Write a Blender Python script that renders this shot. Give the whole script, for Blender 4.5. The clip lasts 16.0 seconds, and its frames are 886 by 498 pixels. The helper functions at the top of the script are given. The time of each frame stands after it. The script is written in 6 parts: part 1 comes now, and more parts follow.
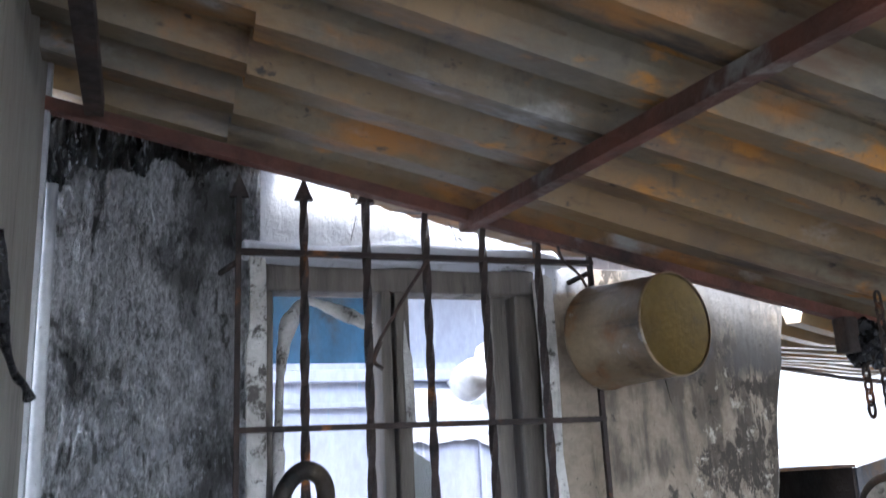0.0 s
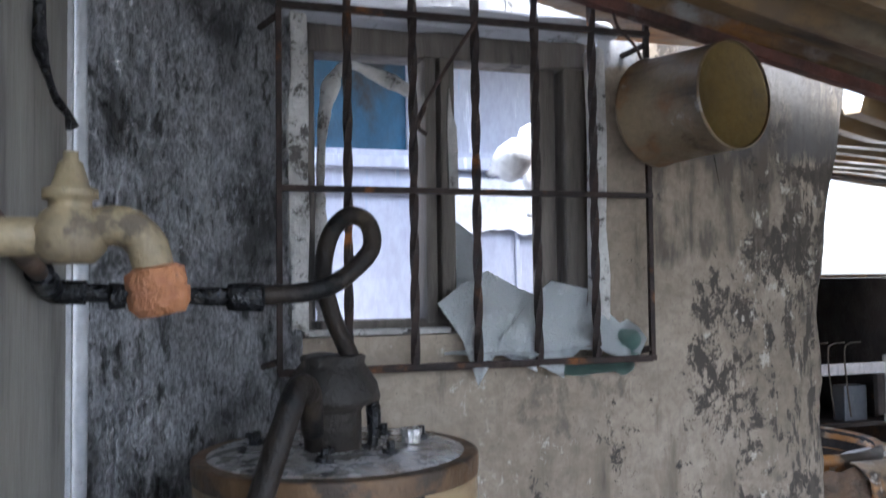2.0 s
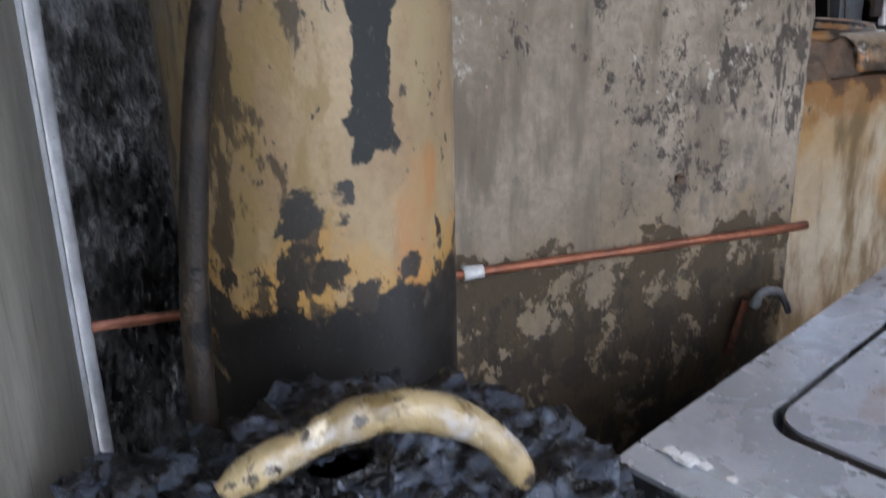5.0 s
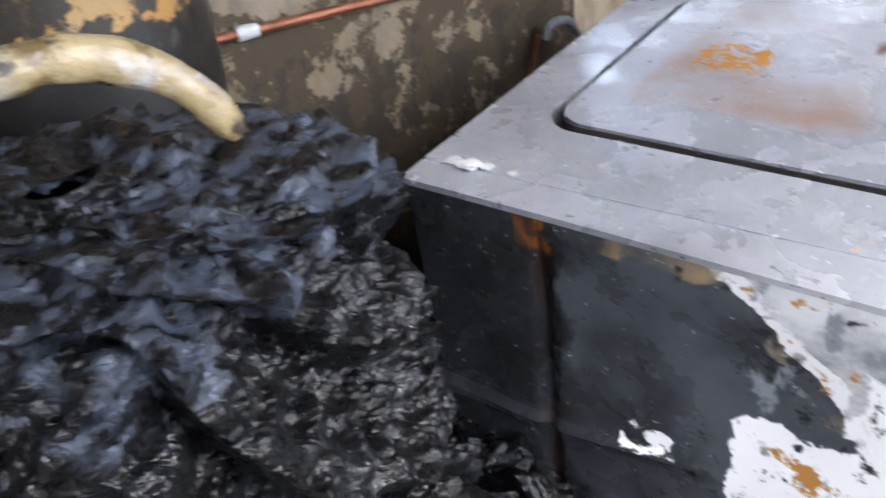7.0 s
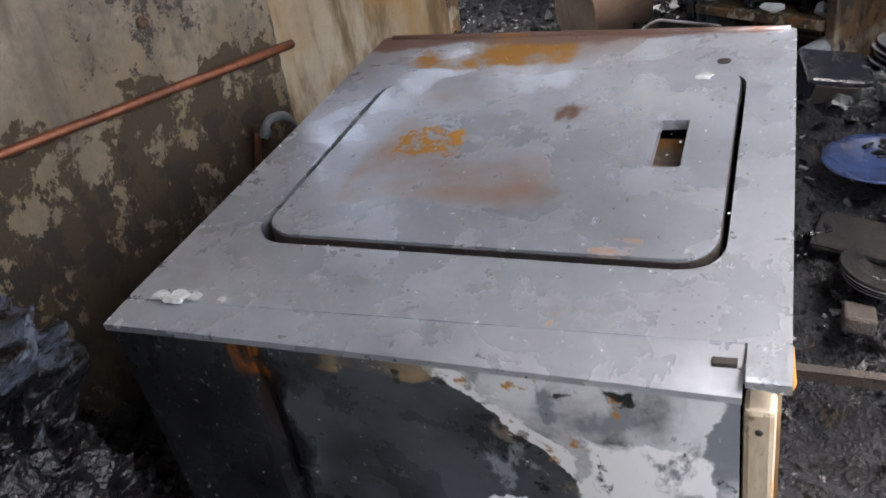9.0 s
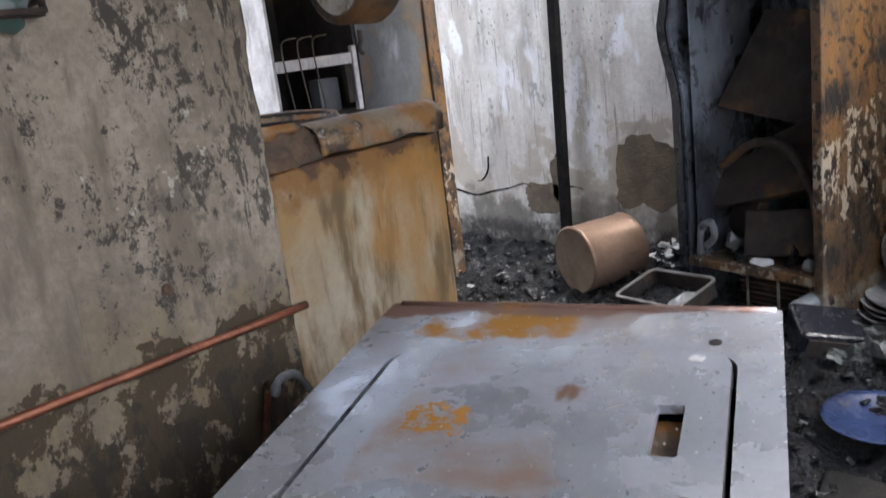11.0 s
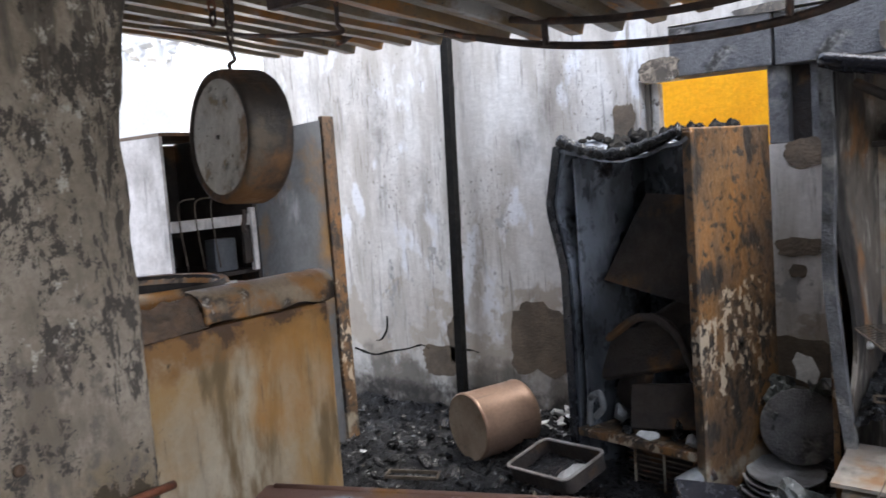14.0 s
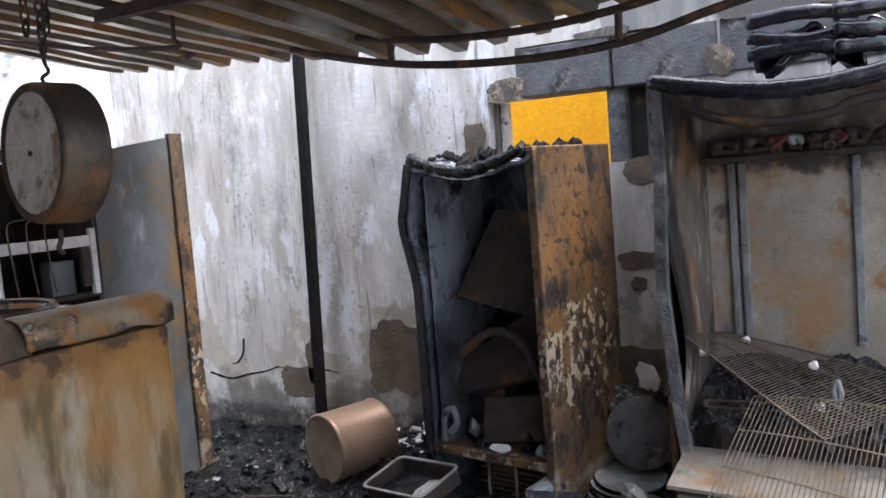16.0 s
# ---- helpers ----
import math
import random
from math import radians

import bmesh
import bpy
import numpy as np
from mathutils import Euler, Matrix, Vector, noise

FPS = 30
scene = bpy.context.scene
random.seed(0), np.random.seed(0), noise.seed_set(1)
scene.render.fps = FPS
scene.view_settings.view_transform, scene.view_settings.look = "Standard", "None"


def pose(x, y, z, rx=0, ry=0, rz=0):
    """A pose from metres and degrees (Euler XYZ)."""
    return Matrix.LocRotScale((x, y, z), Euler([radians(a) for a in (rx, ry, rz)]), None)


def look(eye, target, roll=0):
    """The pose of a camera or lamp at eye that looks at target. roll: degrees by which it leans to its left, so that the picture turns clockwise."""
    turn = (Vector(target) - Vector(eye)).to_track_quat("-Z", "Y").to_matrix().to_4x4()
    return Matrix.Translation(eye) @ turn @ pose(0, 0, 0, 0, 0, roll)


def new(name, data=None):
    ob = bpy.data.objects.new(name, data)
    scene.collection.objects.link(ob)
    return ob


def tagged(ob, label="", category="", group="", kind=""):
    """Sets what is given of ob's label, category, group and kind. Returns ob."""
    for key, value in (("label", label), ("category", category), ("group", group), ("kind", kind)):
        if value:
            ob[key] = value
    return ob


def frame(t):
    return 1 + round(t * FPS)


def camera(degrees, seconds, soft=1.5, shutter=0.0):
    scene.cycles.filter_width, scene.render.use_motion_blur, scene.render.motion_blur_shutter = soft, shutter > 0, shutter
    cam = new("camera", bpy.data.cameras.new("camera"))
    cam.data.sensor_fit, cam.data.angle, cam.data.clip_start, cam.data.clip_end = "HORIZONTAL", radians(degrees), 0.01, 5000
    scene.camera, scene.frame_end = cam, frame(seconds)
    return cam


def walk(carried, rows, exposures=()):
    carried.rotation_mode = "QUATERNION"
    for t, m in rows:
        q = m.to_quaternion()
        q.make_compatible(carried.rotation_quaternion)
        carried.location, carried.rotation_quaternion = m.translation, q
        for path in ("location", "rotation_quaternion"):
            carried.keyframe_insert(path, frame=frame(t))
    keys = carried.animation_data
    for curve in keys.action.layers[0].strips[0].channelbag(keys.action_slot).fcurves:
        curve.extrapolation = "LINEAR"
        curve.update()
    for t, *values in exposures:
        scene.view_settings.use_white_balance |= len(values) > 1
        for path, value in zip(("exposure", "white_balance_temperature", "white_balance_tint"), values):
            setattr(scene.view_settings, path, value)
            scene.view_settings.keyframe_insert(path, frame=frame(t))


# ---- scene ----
cam = camera(54.6, 16.0, shutter=0.5)
PATH = [
    (0, (0.235, 0.353, 1.778), (0.888, 2.181, 2.256), -2.7),
    (0.5, (0.227, 0.374, 1.750), (0.877, 2.225, 2.139), -2.2),
    (1, (0.223, 0.395, 1.721), (0.853, 2.269, 2.018), -1.6),
    (1.5, (0.221, 0.408, 1.702), (0.836, 2.3, 1.906), -1.2),
    (2, (0.224, 0.418, 1.679), (0.82, 2.326, 1.762), -0.7),
    (2.5, (0.229, 0.43, 1.647), (0.807, 2.344, 1.610), -0.3),
    (3, (0.234, 0.435, 1.616), (0.805, 2.345, 1.456), -0.5),
    (3.5, (0.241, 0.448, 1.584), (0.819, 2.34, 1.293), -0.6),
    (4, (0.239, 0.456, 1.547), (0.811, 2.324, 1.118), -0.4),
    (4.2, (0.239, 0.457, 1.526), (0.807, 2.315, 1.050), -0.4),
    (6.3, (0.289, 0.41, 1.318), (0.938, 2.061, 0.396), -4.3),
    (6.5, (0.296, 0.41, 1.307), (0.973, 2.029, 0.346), -4.5),
    (7, (0.331, 0.402, 1.285), (1.133, 1.919, 0.257), -5.7),
    (7.5, (0.376, 0.39, 1.276), (1.329, 1.792, 0.214), -6.8),
    (8, (0.418, 0.38, 1.270), (1.511, 1.689, 0.226), -7.7),
    (8.5, (0.439, 0.371, 1.291), (1.625, 1.644, 0.305), -8.5),
    (9, (0.446, 0.37, 1.316), (1.656, 1.646, 0.364), -8.7),
    (9.5, (0.454, 0.367, 1.338), (1.716, 1.65, 0.467), -8.7),
    (10, (0.456, 0.363, 1.376), (1.777, 1.667, 0.631), -8.4),
    (10.2, (0.451, 0.36, 1.387), (1.786, 1.681, 0.700), -8.2),
    (12.3, (0.434, 0.338, 1.481), (1.854, 1.718, 1.197), -5.2),
    (12.5, (0.435, 0.338, 1.487), (1.859, 1.718, 1.227), -5.0),
    (13, (0.452, 0.33, 1.492), (1.908, 1.684, 1.278), -4.6),
    (13.5, (0.472, 0.315, 1.492), (1.989, 1.603, 1.295), -4.5),
    (14, (0.487, 0.299, 1.490), (2.063, 1.518, 1.311), -4.3),
    (14.5, (0.509, 0.283, 1.491), (2.157, 1.402, 1.320), -4.5),
    (15, (0.529, 0.258, 1.484), (2.243, 1.273, 1.316), -4.7),
    (15.5, (0.523, 0.251, 1.485), (2.246, 1.253, 1.323), -4.7),
    (16, (0.537, 0.235, 1.479), (2.277, 1.21, 1.322), -4.5),
]
walk(cam, [(t, look(eye, target, roll)) for t, eye, target, roll in PATH], [(0.0, 3.55, 5700, 10), (1.2, 3.45, 5600, 10), (2.5, 2.95, 5950, 10), (4.2, 2.9, 6100, 12), (6.5, 3.75, 6100, 12), (7.2, 3.6, 6450, 12), (8.2, 2.9, 6550, 12), (9.0, 2.75, 6600, 12), (10.1, 2.85, 6350, 11), (12.3, 2.6, 6350, 11), (16.0, 2.55, 6300, 11)])

# ---- light ----
world = bpy.data.worlds.new("world")
scene.world = world
world.use_nodes = True
wn = world.node_tree.nodes
sky = wn.new("ShaderNodeTexSky")
sky.sky_type, sky.sun_disc = "NISHITA", False
sky.sun_elevation, sky.sun_rotation = radians(65), radians(155)
sky.air_density, sky.dust_density = 1.0, 3.0
haze = wn.new("ShaderNodeHueSaturation")  # overcast: the sky's colour is nearly neutral
haze.inputs["Saturation"].default_value = 0.5
world.node_tree.links.new(sky.outputs[0], haze.inputs["Color"])
world.node_tree.links.new(haze.outputs[0], wn["Background"].inputs[0])
wn["Background"].inputs[1].default_value = 0.15
sun = new("sun", bpy.data.lights.new("sun", "SUN"))
sun.data.energy, sun.data.angle, sun.data.color = 1.5, radians(30), (1.0, 0.96, 0.9)
sun.matrix_world = look((3.2, -4.0, 9), (1.5, -0.5, 0.0))


# ---- materials ----
# soot film, runs and specks that lie on nearly everything here
GRIME = (((0.075, 0.06, 0.045), 3.2, 0.50, 0.88, (1.2, 1.2, 0.7)), ((0.055, 0.045, 0.035), 13, 0.56, 0.82, (2.2, 2.2, 0.25)), ((0.10, 0.085, 0.07), 150, 0.62, 0.74))
CLEAN = {"burnt_freezer_back", "burnt_interior", "scorched_rubber_hose", "burnt_plastic_cap", "rusty_iron_bar", "rusted_grille_iron", "blackened_liner_painted_sheen", "rust_burnt_fridge_steel", "rusty_pan_side", "half_burnt_enamel_painted_highlight", "sooty_concrete_block", "sooted_stucco_painted_glints", "charred_window_wood", "red_primed_angle", "sooty_blue_paint", "sooty_blue_dish", "sooty_plastic_sheet", "rusty_rim", "blued_side_sheet", "sooty_freezer_liner", "scorched_cream_plastic", "sunlit_white_wall", "bright_yellow_wall", "charred_plastic_painted_glints", "ash_and_charred_debris", "black_melted_plastic", "melted_white_plastic", "daylight_pale_pan_bottom", "heat_blued_bare_steel", "pale_bounce_yard", "pale_lavender_panel", "white_scrap"}


def surf(name, a, b, rough=0.8, metal=0.0, scale=6.0, bump=0.3, bscale=70.0, stretch=(1, 1, 1), patches=(), relief=0.02, grainy=0.1, gloss=0.5):
    """A worn surface: two tones in large soft blotches, fine grain, then patches of (colour, scale, lo, hi, stretch, axis, from, to, rough, scale of clusters, raggedness)."""
    m = bpy.data.materials.new(name)
    m.use_nodes = True
    nt = m.node_tree
    nd, lk = nt.nodes, nt.links.new
    bsdf = nd["Principled BSDF"]
    geo = nd.new("ShaderNodeTexCoord")

    def noise_at(sc, st, detail=6.0, dis=0.3, rough_n=0.62):
        mp = nd.new("ShaderNodeMapping")
        mp.inputs["Scale"].default_value = st
        lk(geo.outputs["Object"], mp.inputs["Vector"])
        tx = nd.new("ShaderNodeTexNoise")
        tx.inputs["Scale"].default_value, tx.inputs["Detail"].default_value = sc, detail
        tx.inputs["Roughness"].default_value, tx.inputs["Distortion"].default_value = rough_n, dis
        lk(mp.outputs[0], tx.inputs["Vector"])
        return tx.outputs["Fac"]

    def ramp(src, lo, hi, to=(0.0, 1.0)):
        r = nd.new("ShaderNodeMapRange")
        r.interpolation_type = "SMOOTHSTEP"
        r.inputs["From Min"].default_value, r.inputs["From Max"].default_value = lo, hi
        r.inputs["To Min"].default_value, r.inputs["To Max"].default_value = to
        lk(src, r.inputs["Value"])
        return r.outputs[0]

    def mix(f, x, y):
        n = nd.new("ShaderNodeMix")
        n.data_type = "RGBA"
        for sock, v in ((n.inputs[0], f), (n.inputs[6], x), (n.inputs[7], y)):
            if isinstance(v, (tuple, list)):
                sock.default_value = (*v, 1.0)
            elif isinstance(v, float):
                sock.default_value = v
            else:
                lk(v, sock)
        return n.outputs[2]

    def maths(op, x, y):
        n = nd.new("ShaderNodeMath")
        n.operation = op
        for sock, v in zip(n.inputs, (x, y)):
            if isinstance(v, float):
                sock.default_value = v
            else:
                lk(v, sock)
        return n.outputs[0]

    col = mix(ramp(noise_at(scale, stretch), 0.35, 0.65), a, b)
    grain = noise_at(bscale, stretch, 4.0)
    fine = ramp(grain, 0.25, 0.75, (1 - grainy, 1 + grainy))
    g = nd.new("ShaderNodeVectorMath")
    g.operation = "SCALE"
    lk(col, g.inputs[0])
    lk(fine, g.inputs["Scale"])
    col = g.outputs[0]
    rgh = ramp(noise_at(scale * 3.1, stretch), 0.3, 0.7, (max(0.05, rough - 0.12), min(1.0, rough + 0.12)))
    height = grain
    sep = None
    for p in tuple(patches) + (() if name in CLEAN else GRIME):
        c, sc, lo, hi, st, ax, f0, f1, pr, cl, rn = (tuple(p) + (None,) * 11)[:11]
        raw = noise_at(sc, st or (1, 1, 1), 9.0, 0.15, rn or 0.62)
        if cl:
            raw = maths("ADD", raw, maths("MULTIPLY", maths("SUBTRACT", ramp(noise_at(cl, (1, 1, 0.8), 4.0, 0.2), 0.42, 0.6), 1.0), 0.16))
        if ax is not None:
            if sep is None:
                sep = nd.new("ShaderNodeSeparateXYZ")
                lk(geo.outputs["Object"], sep.inputs[0])
            for xx, g0, g1 in (ax if isinstance(ax, list) else [(ax, f0, f1)]):
                if isinstance(xx, tuple):
                    dot = nd.new("ShaderNodeVectorMath")
                    dot.operation = "DOT_PRODUCT"
                    dot.inputs[1].default_value = xx
                    lk(geo.outputs["Object"], dot.inputs[0])
                    along = dot.outputs["Value"]
                else:
                    along = sep.outputs["xyz".index(xx)]
                wob = maths("ADD", along, maths("MULTIPLY", maths("SUBTRACT", noise_at(9.0, (1, 1, 1)), 0.5), 0.10 if isinstance(ax, list) else 0.25))
                mask = ramp(wob, g0, g1) if g1 > g0 else maths("SUBTRACT", 1.0, ramp(wob, g1, g0))
                raw = maths("ADD", raw, maths("MULTIPLY", maths("SUBTRACT", mask, 1.0), 0.5))
        fac = ramp(raw, lo, hi)
        col = mix(fac, col, c)
        if pr is not None:
            rgh = maths("ADD", maths("MULTIPLY", rgh, maths("SUBTRACT", 1.0, fac)), maths("MULTIPLY", fac, float(pr)))
        height = maths("SUBTRACT", height, maths("MULTIPLY", fac, 0.2))
    lk(col, bsdf.inputs["Base Color"])
    lk(rgh, bsdf.inputs["Roughness"])
    bsdf.inputs["Metallic"].default_value = metal
    bsdf.inputs["Specular IOR Level"].default_value = gloss
    bp = nd.new("ShaderNodeBump")
    bp.inputs["Strength"].default_value, bp.inputs["Distance"].default_value = bump, relief
    lk(height, bp.inputs["Height"])
    lk(bp.outputs[0], bsdf.inputs["Normal"])
    return m


SOOT = (0.012, 0.012, 0.013)
RUST = (0.30, 0.10, 0.02)
RUSTD = (0.11, 0.045, 0.018)
M = {}
M["wall"] = surf("sooty_toplit_plaster", (0.34, 0.28, 0.215), (0.235, 0.19, 0.14), 0.85, 0, 3.4, 0.25, 60, patches=[
    ((0.215, 0.16, 0.092), 3, 0.28, 0.62, (1, 1, 0.8), "z", 1.22, 0.86),
    # pale band above the window: daylight from the roof gap painted in
    ((0.52, 0.53, 0.56), 4, 0.25, 0.45, None, [("z", 2.03, 2.13), ("x", 1.16, 1.06)]),
    ((0.17, 0.135, 0.098), 7, 0.46, 0.66, (1.8, 1, 0.45), "z", 1.62, 1.30),
    ((0.11, 0.09, 0.068), 9, 0.42, 0.60, (2.0, 1, 0.5), [("x", 1.02, 1.12), ("z", 1.62, 1.75)]),
    ((0.15, 0.12, 0.092), 9, 0.47, 0.58, (1.2, 1, 0.8), "x", 0.6, 0.9, 0.8, 2.4, 0.72),
    ((0.060, 0.048, 0.037), 13, 0.50, 0.53, (1.2, 1, 0.8), "x", 0.6, 0.9, 0.8, 2.6, 0.82),
    ((0.052, 0.042, 0.033), 26, 0.52, 0.545, (1.0, 1, 0.8), "x", 0.6, 0.9, 0.8, 3.0, 0.84),
    ((0.075, 0.062, 0.048), 20, 0.50, 0.54, (2.6, 1, 0.6), [("x", 1.36, 1.43), ("z", 0.9, 1.1)], 0, 0, 0.8, None, 0.75),
    ((0.46, 0.41, 0.34), 24, 0.55, 0.60, (1.2, 1, 0.8), "z", 1.0, 1.2, 0.8, 2.5, 0.8),
    ((0.10, 0.095, 0.09), 5, 0.28, 0.55, (1, 1, 0.6), [("x", 1.10, 1.20), ("z", 1.80, 1.98)]),
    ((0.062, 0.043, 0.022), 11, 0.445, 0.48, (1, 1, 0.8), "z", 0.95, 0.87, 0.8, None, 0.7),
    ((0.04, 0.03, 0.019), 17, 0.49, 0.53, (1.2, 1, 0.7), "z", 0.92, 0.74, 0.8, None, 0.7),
    # darker still towards the floor
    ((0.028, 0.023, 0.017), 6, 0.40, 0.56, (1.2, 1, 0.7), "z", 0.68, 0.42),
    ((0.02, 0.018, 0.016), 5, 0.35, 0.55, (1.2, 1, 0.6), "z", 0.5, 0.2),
], grainy=0.16)
M["stucco"] = surf("sooted_stucco_painted_glints", (0.74, 0.74, 0.76), (0.50, 0.50, 0.515), 0.26, 0, 6.0, 1.0, 130, (1.5, 1.3, 0.55), patches=[
    # besides soot, fine dark hollows and pale specks paint the grain's shade and highlights
    ((0.10, 0.098, 0.095), 26, 0.52, 0.63, (1.6, 1, 0.5), None, 0, 0, 0.4, None, 0.7), ((0.12, 0.118, 0.115), 7, 0.48, 0.66, (1, 1, 0.7)), ((0.06, 0.057, 0.054), 5, 0.40, 0.62, (1, 1, 1), "z", 1.85, 1.40),
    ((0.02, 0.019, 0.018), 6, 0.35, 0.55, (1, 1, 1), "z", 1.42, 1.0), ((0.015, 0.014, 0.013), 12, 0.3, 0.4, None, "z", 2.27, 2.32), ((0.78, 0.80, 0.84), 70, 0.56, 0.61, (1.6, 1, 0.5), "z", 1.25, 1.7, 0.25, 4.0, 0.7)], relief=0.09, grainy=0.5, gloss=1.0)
M["farwall"] = surf("smoke_stained_white_plaster_shaded", (0.62, 0.60, 0.575), (0.52, 0.49, 0.455), 0.7, 0, 2.2, 0.12, 40, patches=[
    ((0.40, 0.365, 0.325), 4, 0.42, 0.66, (1, 1.8, 0.35)), ((0.66, 0.66, 0.68), 5, 0.52, 0.60, (1, 1.2, 0.6), None, 0, 0, 0.5, 1.3),
    ((0.28, 0.255, 0.23), 17, 0.56, 0.66, (1, 2.6, 0.16), None, 0, 0, 0.8, 1.4), ((0.21, 0.185, 0.16), 40, 0.60, 0.66, (1, 2.4, 0.12), None, 0, 0, 0.8, 1.1), ((0.34, 0.33, 0.32), 9, 0.55, 0.58, (1, 1, 0.9), "z", 1.7, 1.3, 0.8, 1.5),
    ((0.22, 0.20, 0.18), 50, 0.585, 0.63, (1, 1.3, 0.8), None, 0, 0, 0.8, 2.4),
    # tone darkens in steps towards the floor
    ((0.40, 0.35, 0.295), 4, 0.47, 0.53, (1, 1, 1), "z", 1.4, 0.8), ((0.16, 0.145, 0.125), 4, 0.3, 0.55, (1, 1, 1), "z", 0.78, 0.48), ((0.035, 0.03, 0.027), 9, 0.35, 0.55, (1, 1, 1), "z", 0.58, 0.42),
    # top right greyed: sooted plaster with the roof's shade painted in
    ((0.17, 0.165, 0.16), 4, 0.26, 0.5, (1, 1, 1), [("y", 1.5, 1.1), ("z", 1.90, 2.02)]), ((0.25, 0.24, 0.23), 6, 0.40, 0.6, (1, 2, 0.5), [("y", 2.0, 1.2), ("z", 1.66, 1.95)])], grainy=0.1, relief=0.03)
M["render"] = surf("bare_brown_render", (0.16, 0.12, 0.085), (0.10, 0.08, 0.06), 0.95, 0, 10, 0.5, 90)
M["block"] = surf("sooty_concrete_block", (0.13, 0.13, 0.135), (0.075, 0.075, 0.08), 0.95, 0, 10, 0.7, 110, patches=[((0.24, 0.23, 0.215), 6, 0.54, 0.66), ((0.04, 0.038, 0.036), 9, 0.55, 0.66)])
M["panel"] = surf("pale_painted_panel", (0.37, 0.355, 0.31), (0.27, 0.255, 0.215), 0.6, 0, 3, 0.12, 60, (1, 1, 0.3), patches=[
    ((0.13, 0.12, 0.11), 5, 0.55, 0.75, (1, 2, 0.25)), ((0.22, 0.08, 0.04), 12, 0.68, 0.76, (1, 3, 0.2))])
M["conduit"] = surf("grey_conduit", (0.55, 0.56, 0.58), (0.4, 0.41, 0.43), 0.5, 0, 8, 0.15, 60)
M["roof"] = surf("rusty_corrugated_sheet", (0.20, 0.175, 0.125), (0.105, 0.088, 0.06), 0.42, 0.15, 2.0, 0.1, 60, (0.8, 1.3, 1), patches=[
    ((0.20, 0.125, 0.05), 2.2, 0.38, 0.62, (0.8, 1.5, 1)), ((0.34, 0.145, 0.026), 2.6, 0.51, 0.66, (0.8, 1.8, 1)), ((0.42, 0.19, 0.035), 11, 0.53, 0.66, (0.6, 1.8, 1), None, 0, 0, 0.7, 2.0), ((0.11, 0.06, 0.03), 7, 0.54, 0.68, (0.4, 2.4, 1)),
    ((0.03, 0.026, 0.023), 3.2, 0.57, 0.68, (0.5, 2.4, 1)), ((0.05, 0.042, 0.035), 30, 0.60, 0.68, (0.6, 1.6, 1), None, 0, 0, 0.7, 3.0), ((0.40, 0.40, 0.39), 3.4, 0.58, 0.72, (0.7, 1.6, 1)), ((0.12, 0.085, 0.05), 60, 0.60, 0.68, (0.4, 2, 1))], grainy=0.12)
M["iron"] = surf("rusty_iron_bar", (0.07, 0.045, 0.035), (0.035, 0.028, 0.025), 0.7, 0.3, 14, 0.4, 160, patches=[((0.20, 0.08, 0.035), 12, 0.55, 0.7)])
M["ironred"] = surf("red_primed_angle", (0.16, 0.06, 0.04), (0.08, 0.04, 0.03), 0.65, 0.2, 6, 0.3, 90, patches=[((0.22, 0.21, 0.2), 6, 0.6, 0.72), (SOOT, 5, 0.5, 0.75)])
M["grille_iron"] = surf("rusted_grille_iron", (0.05, 0.032, 0.025), (0.03, 0.024, 0.022), 0.65, 0.3, 20, 0.4, 200, patches=[((0.28, 0.11, 0.03), 9, 0.58, 0.7)])
M["copper"] = surf("tarnished_copper_pipe", (0.36, 0.13, 0.07), (0.2, 0.08, 0.05), 0.45, 0.6, 10, 0.2, 100, patches=[(SOOT, 8, 0.56, 0.7)])
M["wood"] = surf("charred_window_wood", (0.19, 0.165, 0.14), (0.11, 0.095, 0.08), 0.8, 0, 5, 0.4, 80, (3, 3, 0.3), patches=[((0.02, 0.018, 0.016), 6, 0.55, 0.7, (2, 2, 0.4))])
M["paintwhite"] = surf("flaking_white_paint", (0.60, 0.585, 0.56), (0.42, 0.40, 0.37), 0.7, 0, 8, 0.5, 80, patches=[((0.10, 0.09, 0.08), 22, 0.54, 0.62, None, None, 0, 0, 0.8, None, 0.75), ((0.2, 0.17, 0.14), 14, 0.62, 0.72)])
M["bluewall"] = surf("sooty_blue_paint", (0.015, 0.09, 0.17), (0.006, 0.03, 0.06), 0.6, 0, 4, 0.2, 60, (1, 1, 0.4), patches=[((0.06, 0.2, 0.3), 8, 0.62, 0.75, (2, 1, 0.2)), (SOOT, 4, 0.5, 0.65, (1, 1, 0.6))])
M["lav"] = surf("pale_lavender_panel", (0.36, 0.38, 0.46), (0.30, 0.32, 0.40), 0.5, 0, 3, 0.1, 50, (1, 1, 0.4), patches=[((0.62, 0.64, 0.7), 9, 0.56, 0.68, (2.5, 1, 0.2)), ((0.2, 0.32, 0.45), 7, 0.62, 0.7, (2.5, 1, 0.15))])
M["whitewall"] = surf("sunlit_white_wall", (0.60, 0.595, 0.585), (0.50, 0.495, 0.48), 0.8, 0, 3, 0.1, 50)
M["yellow"] = surf("bright_yellow_wall", (0.90, 0.50, 0.005), (0.82, 0.42, 0.004), 0.7, 0, 3, 0.2, 50)
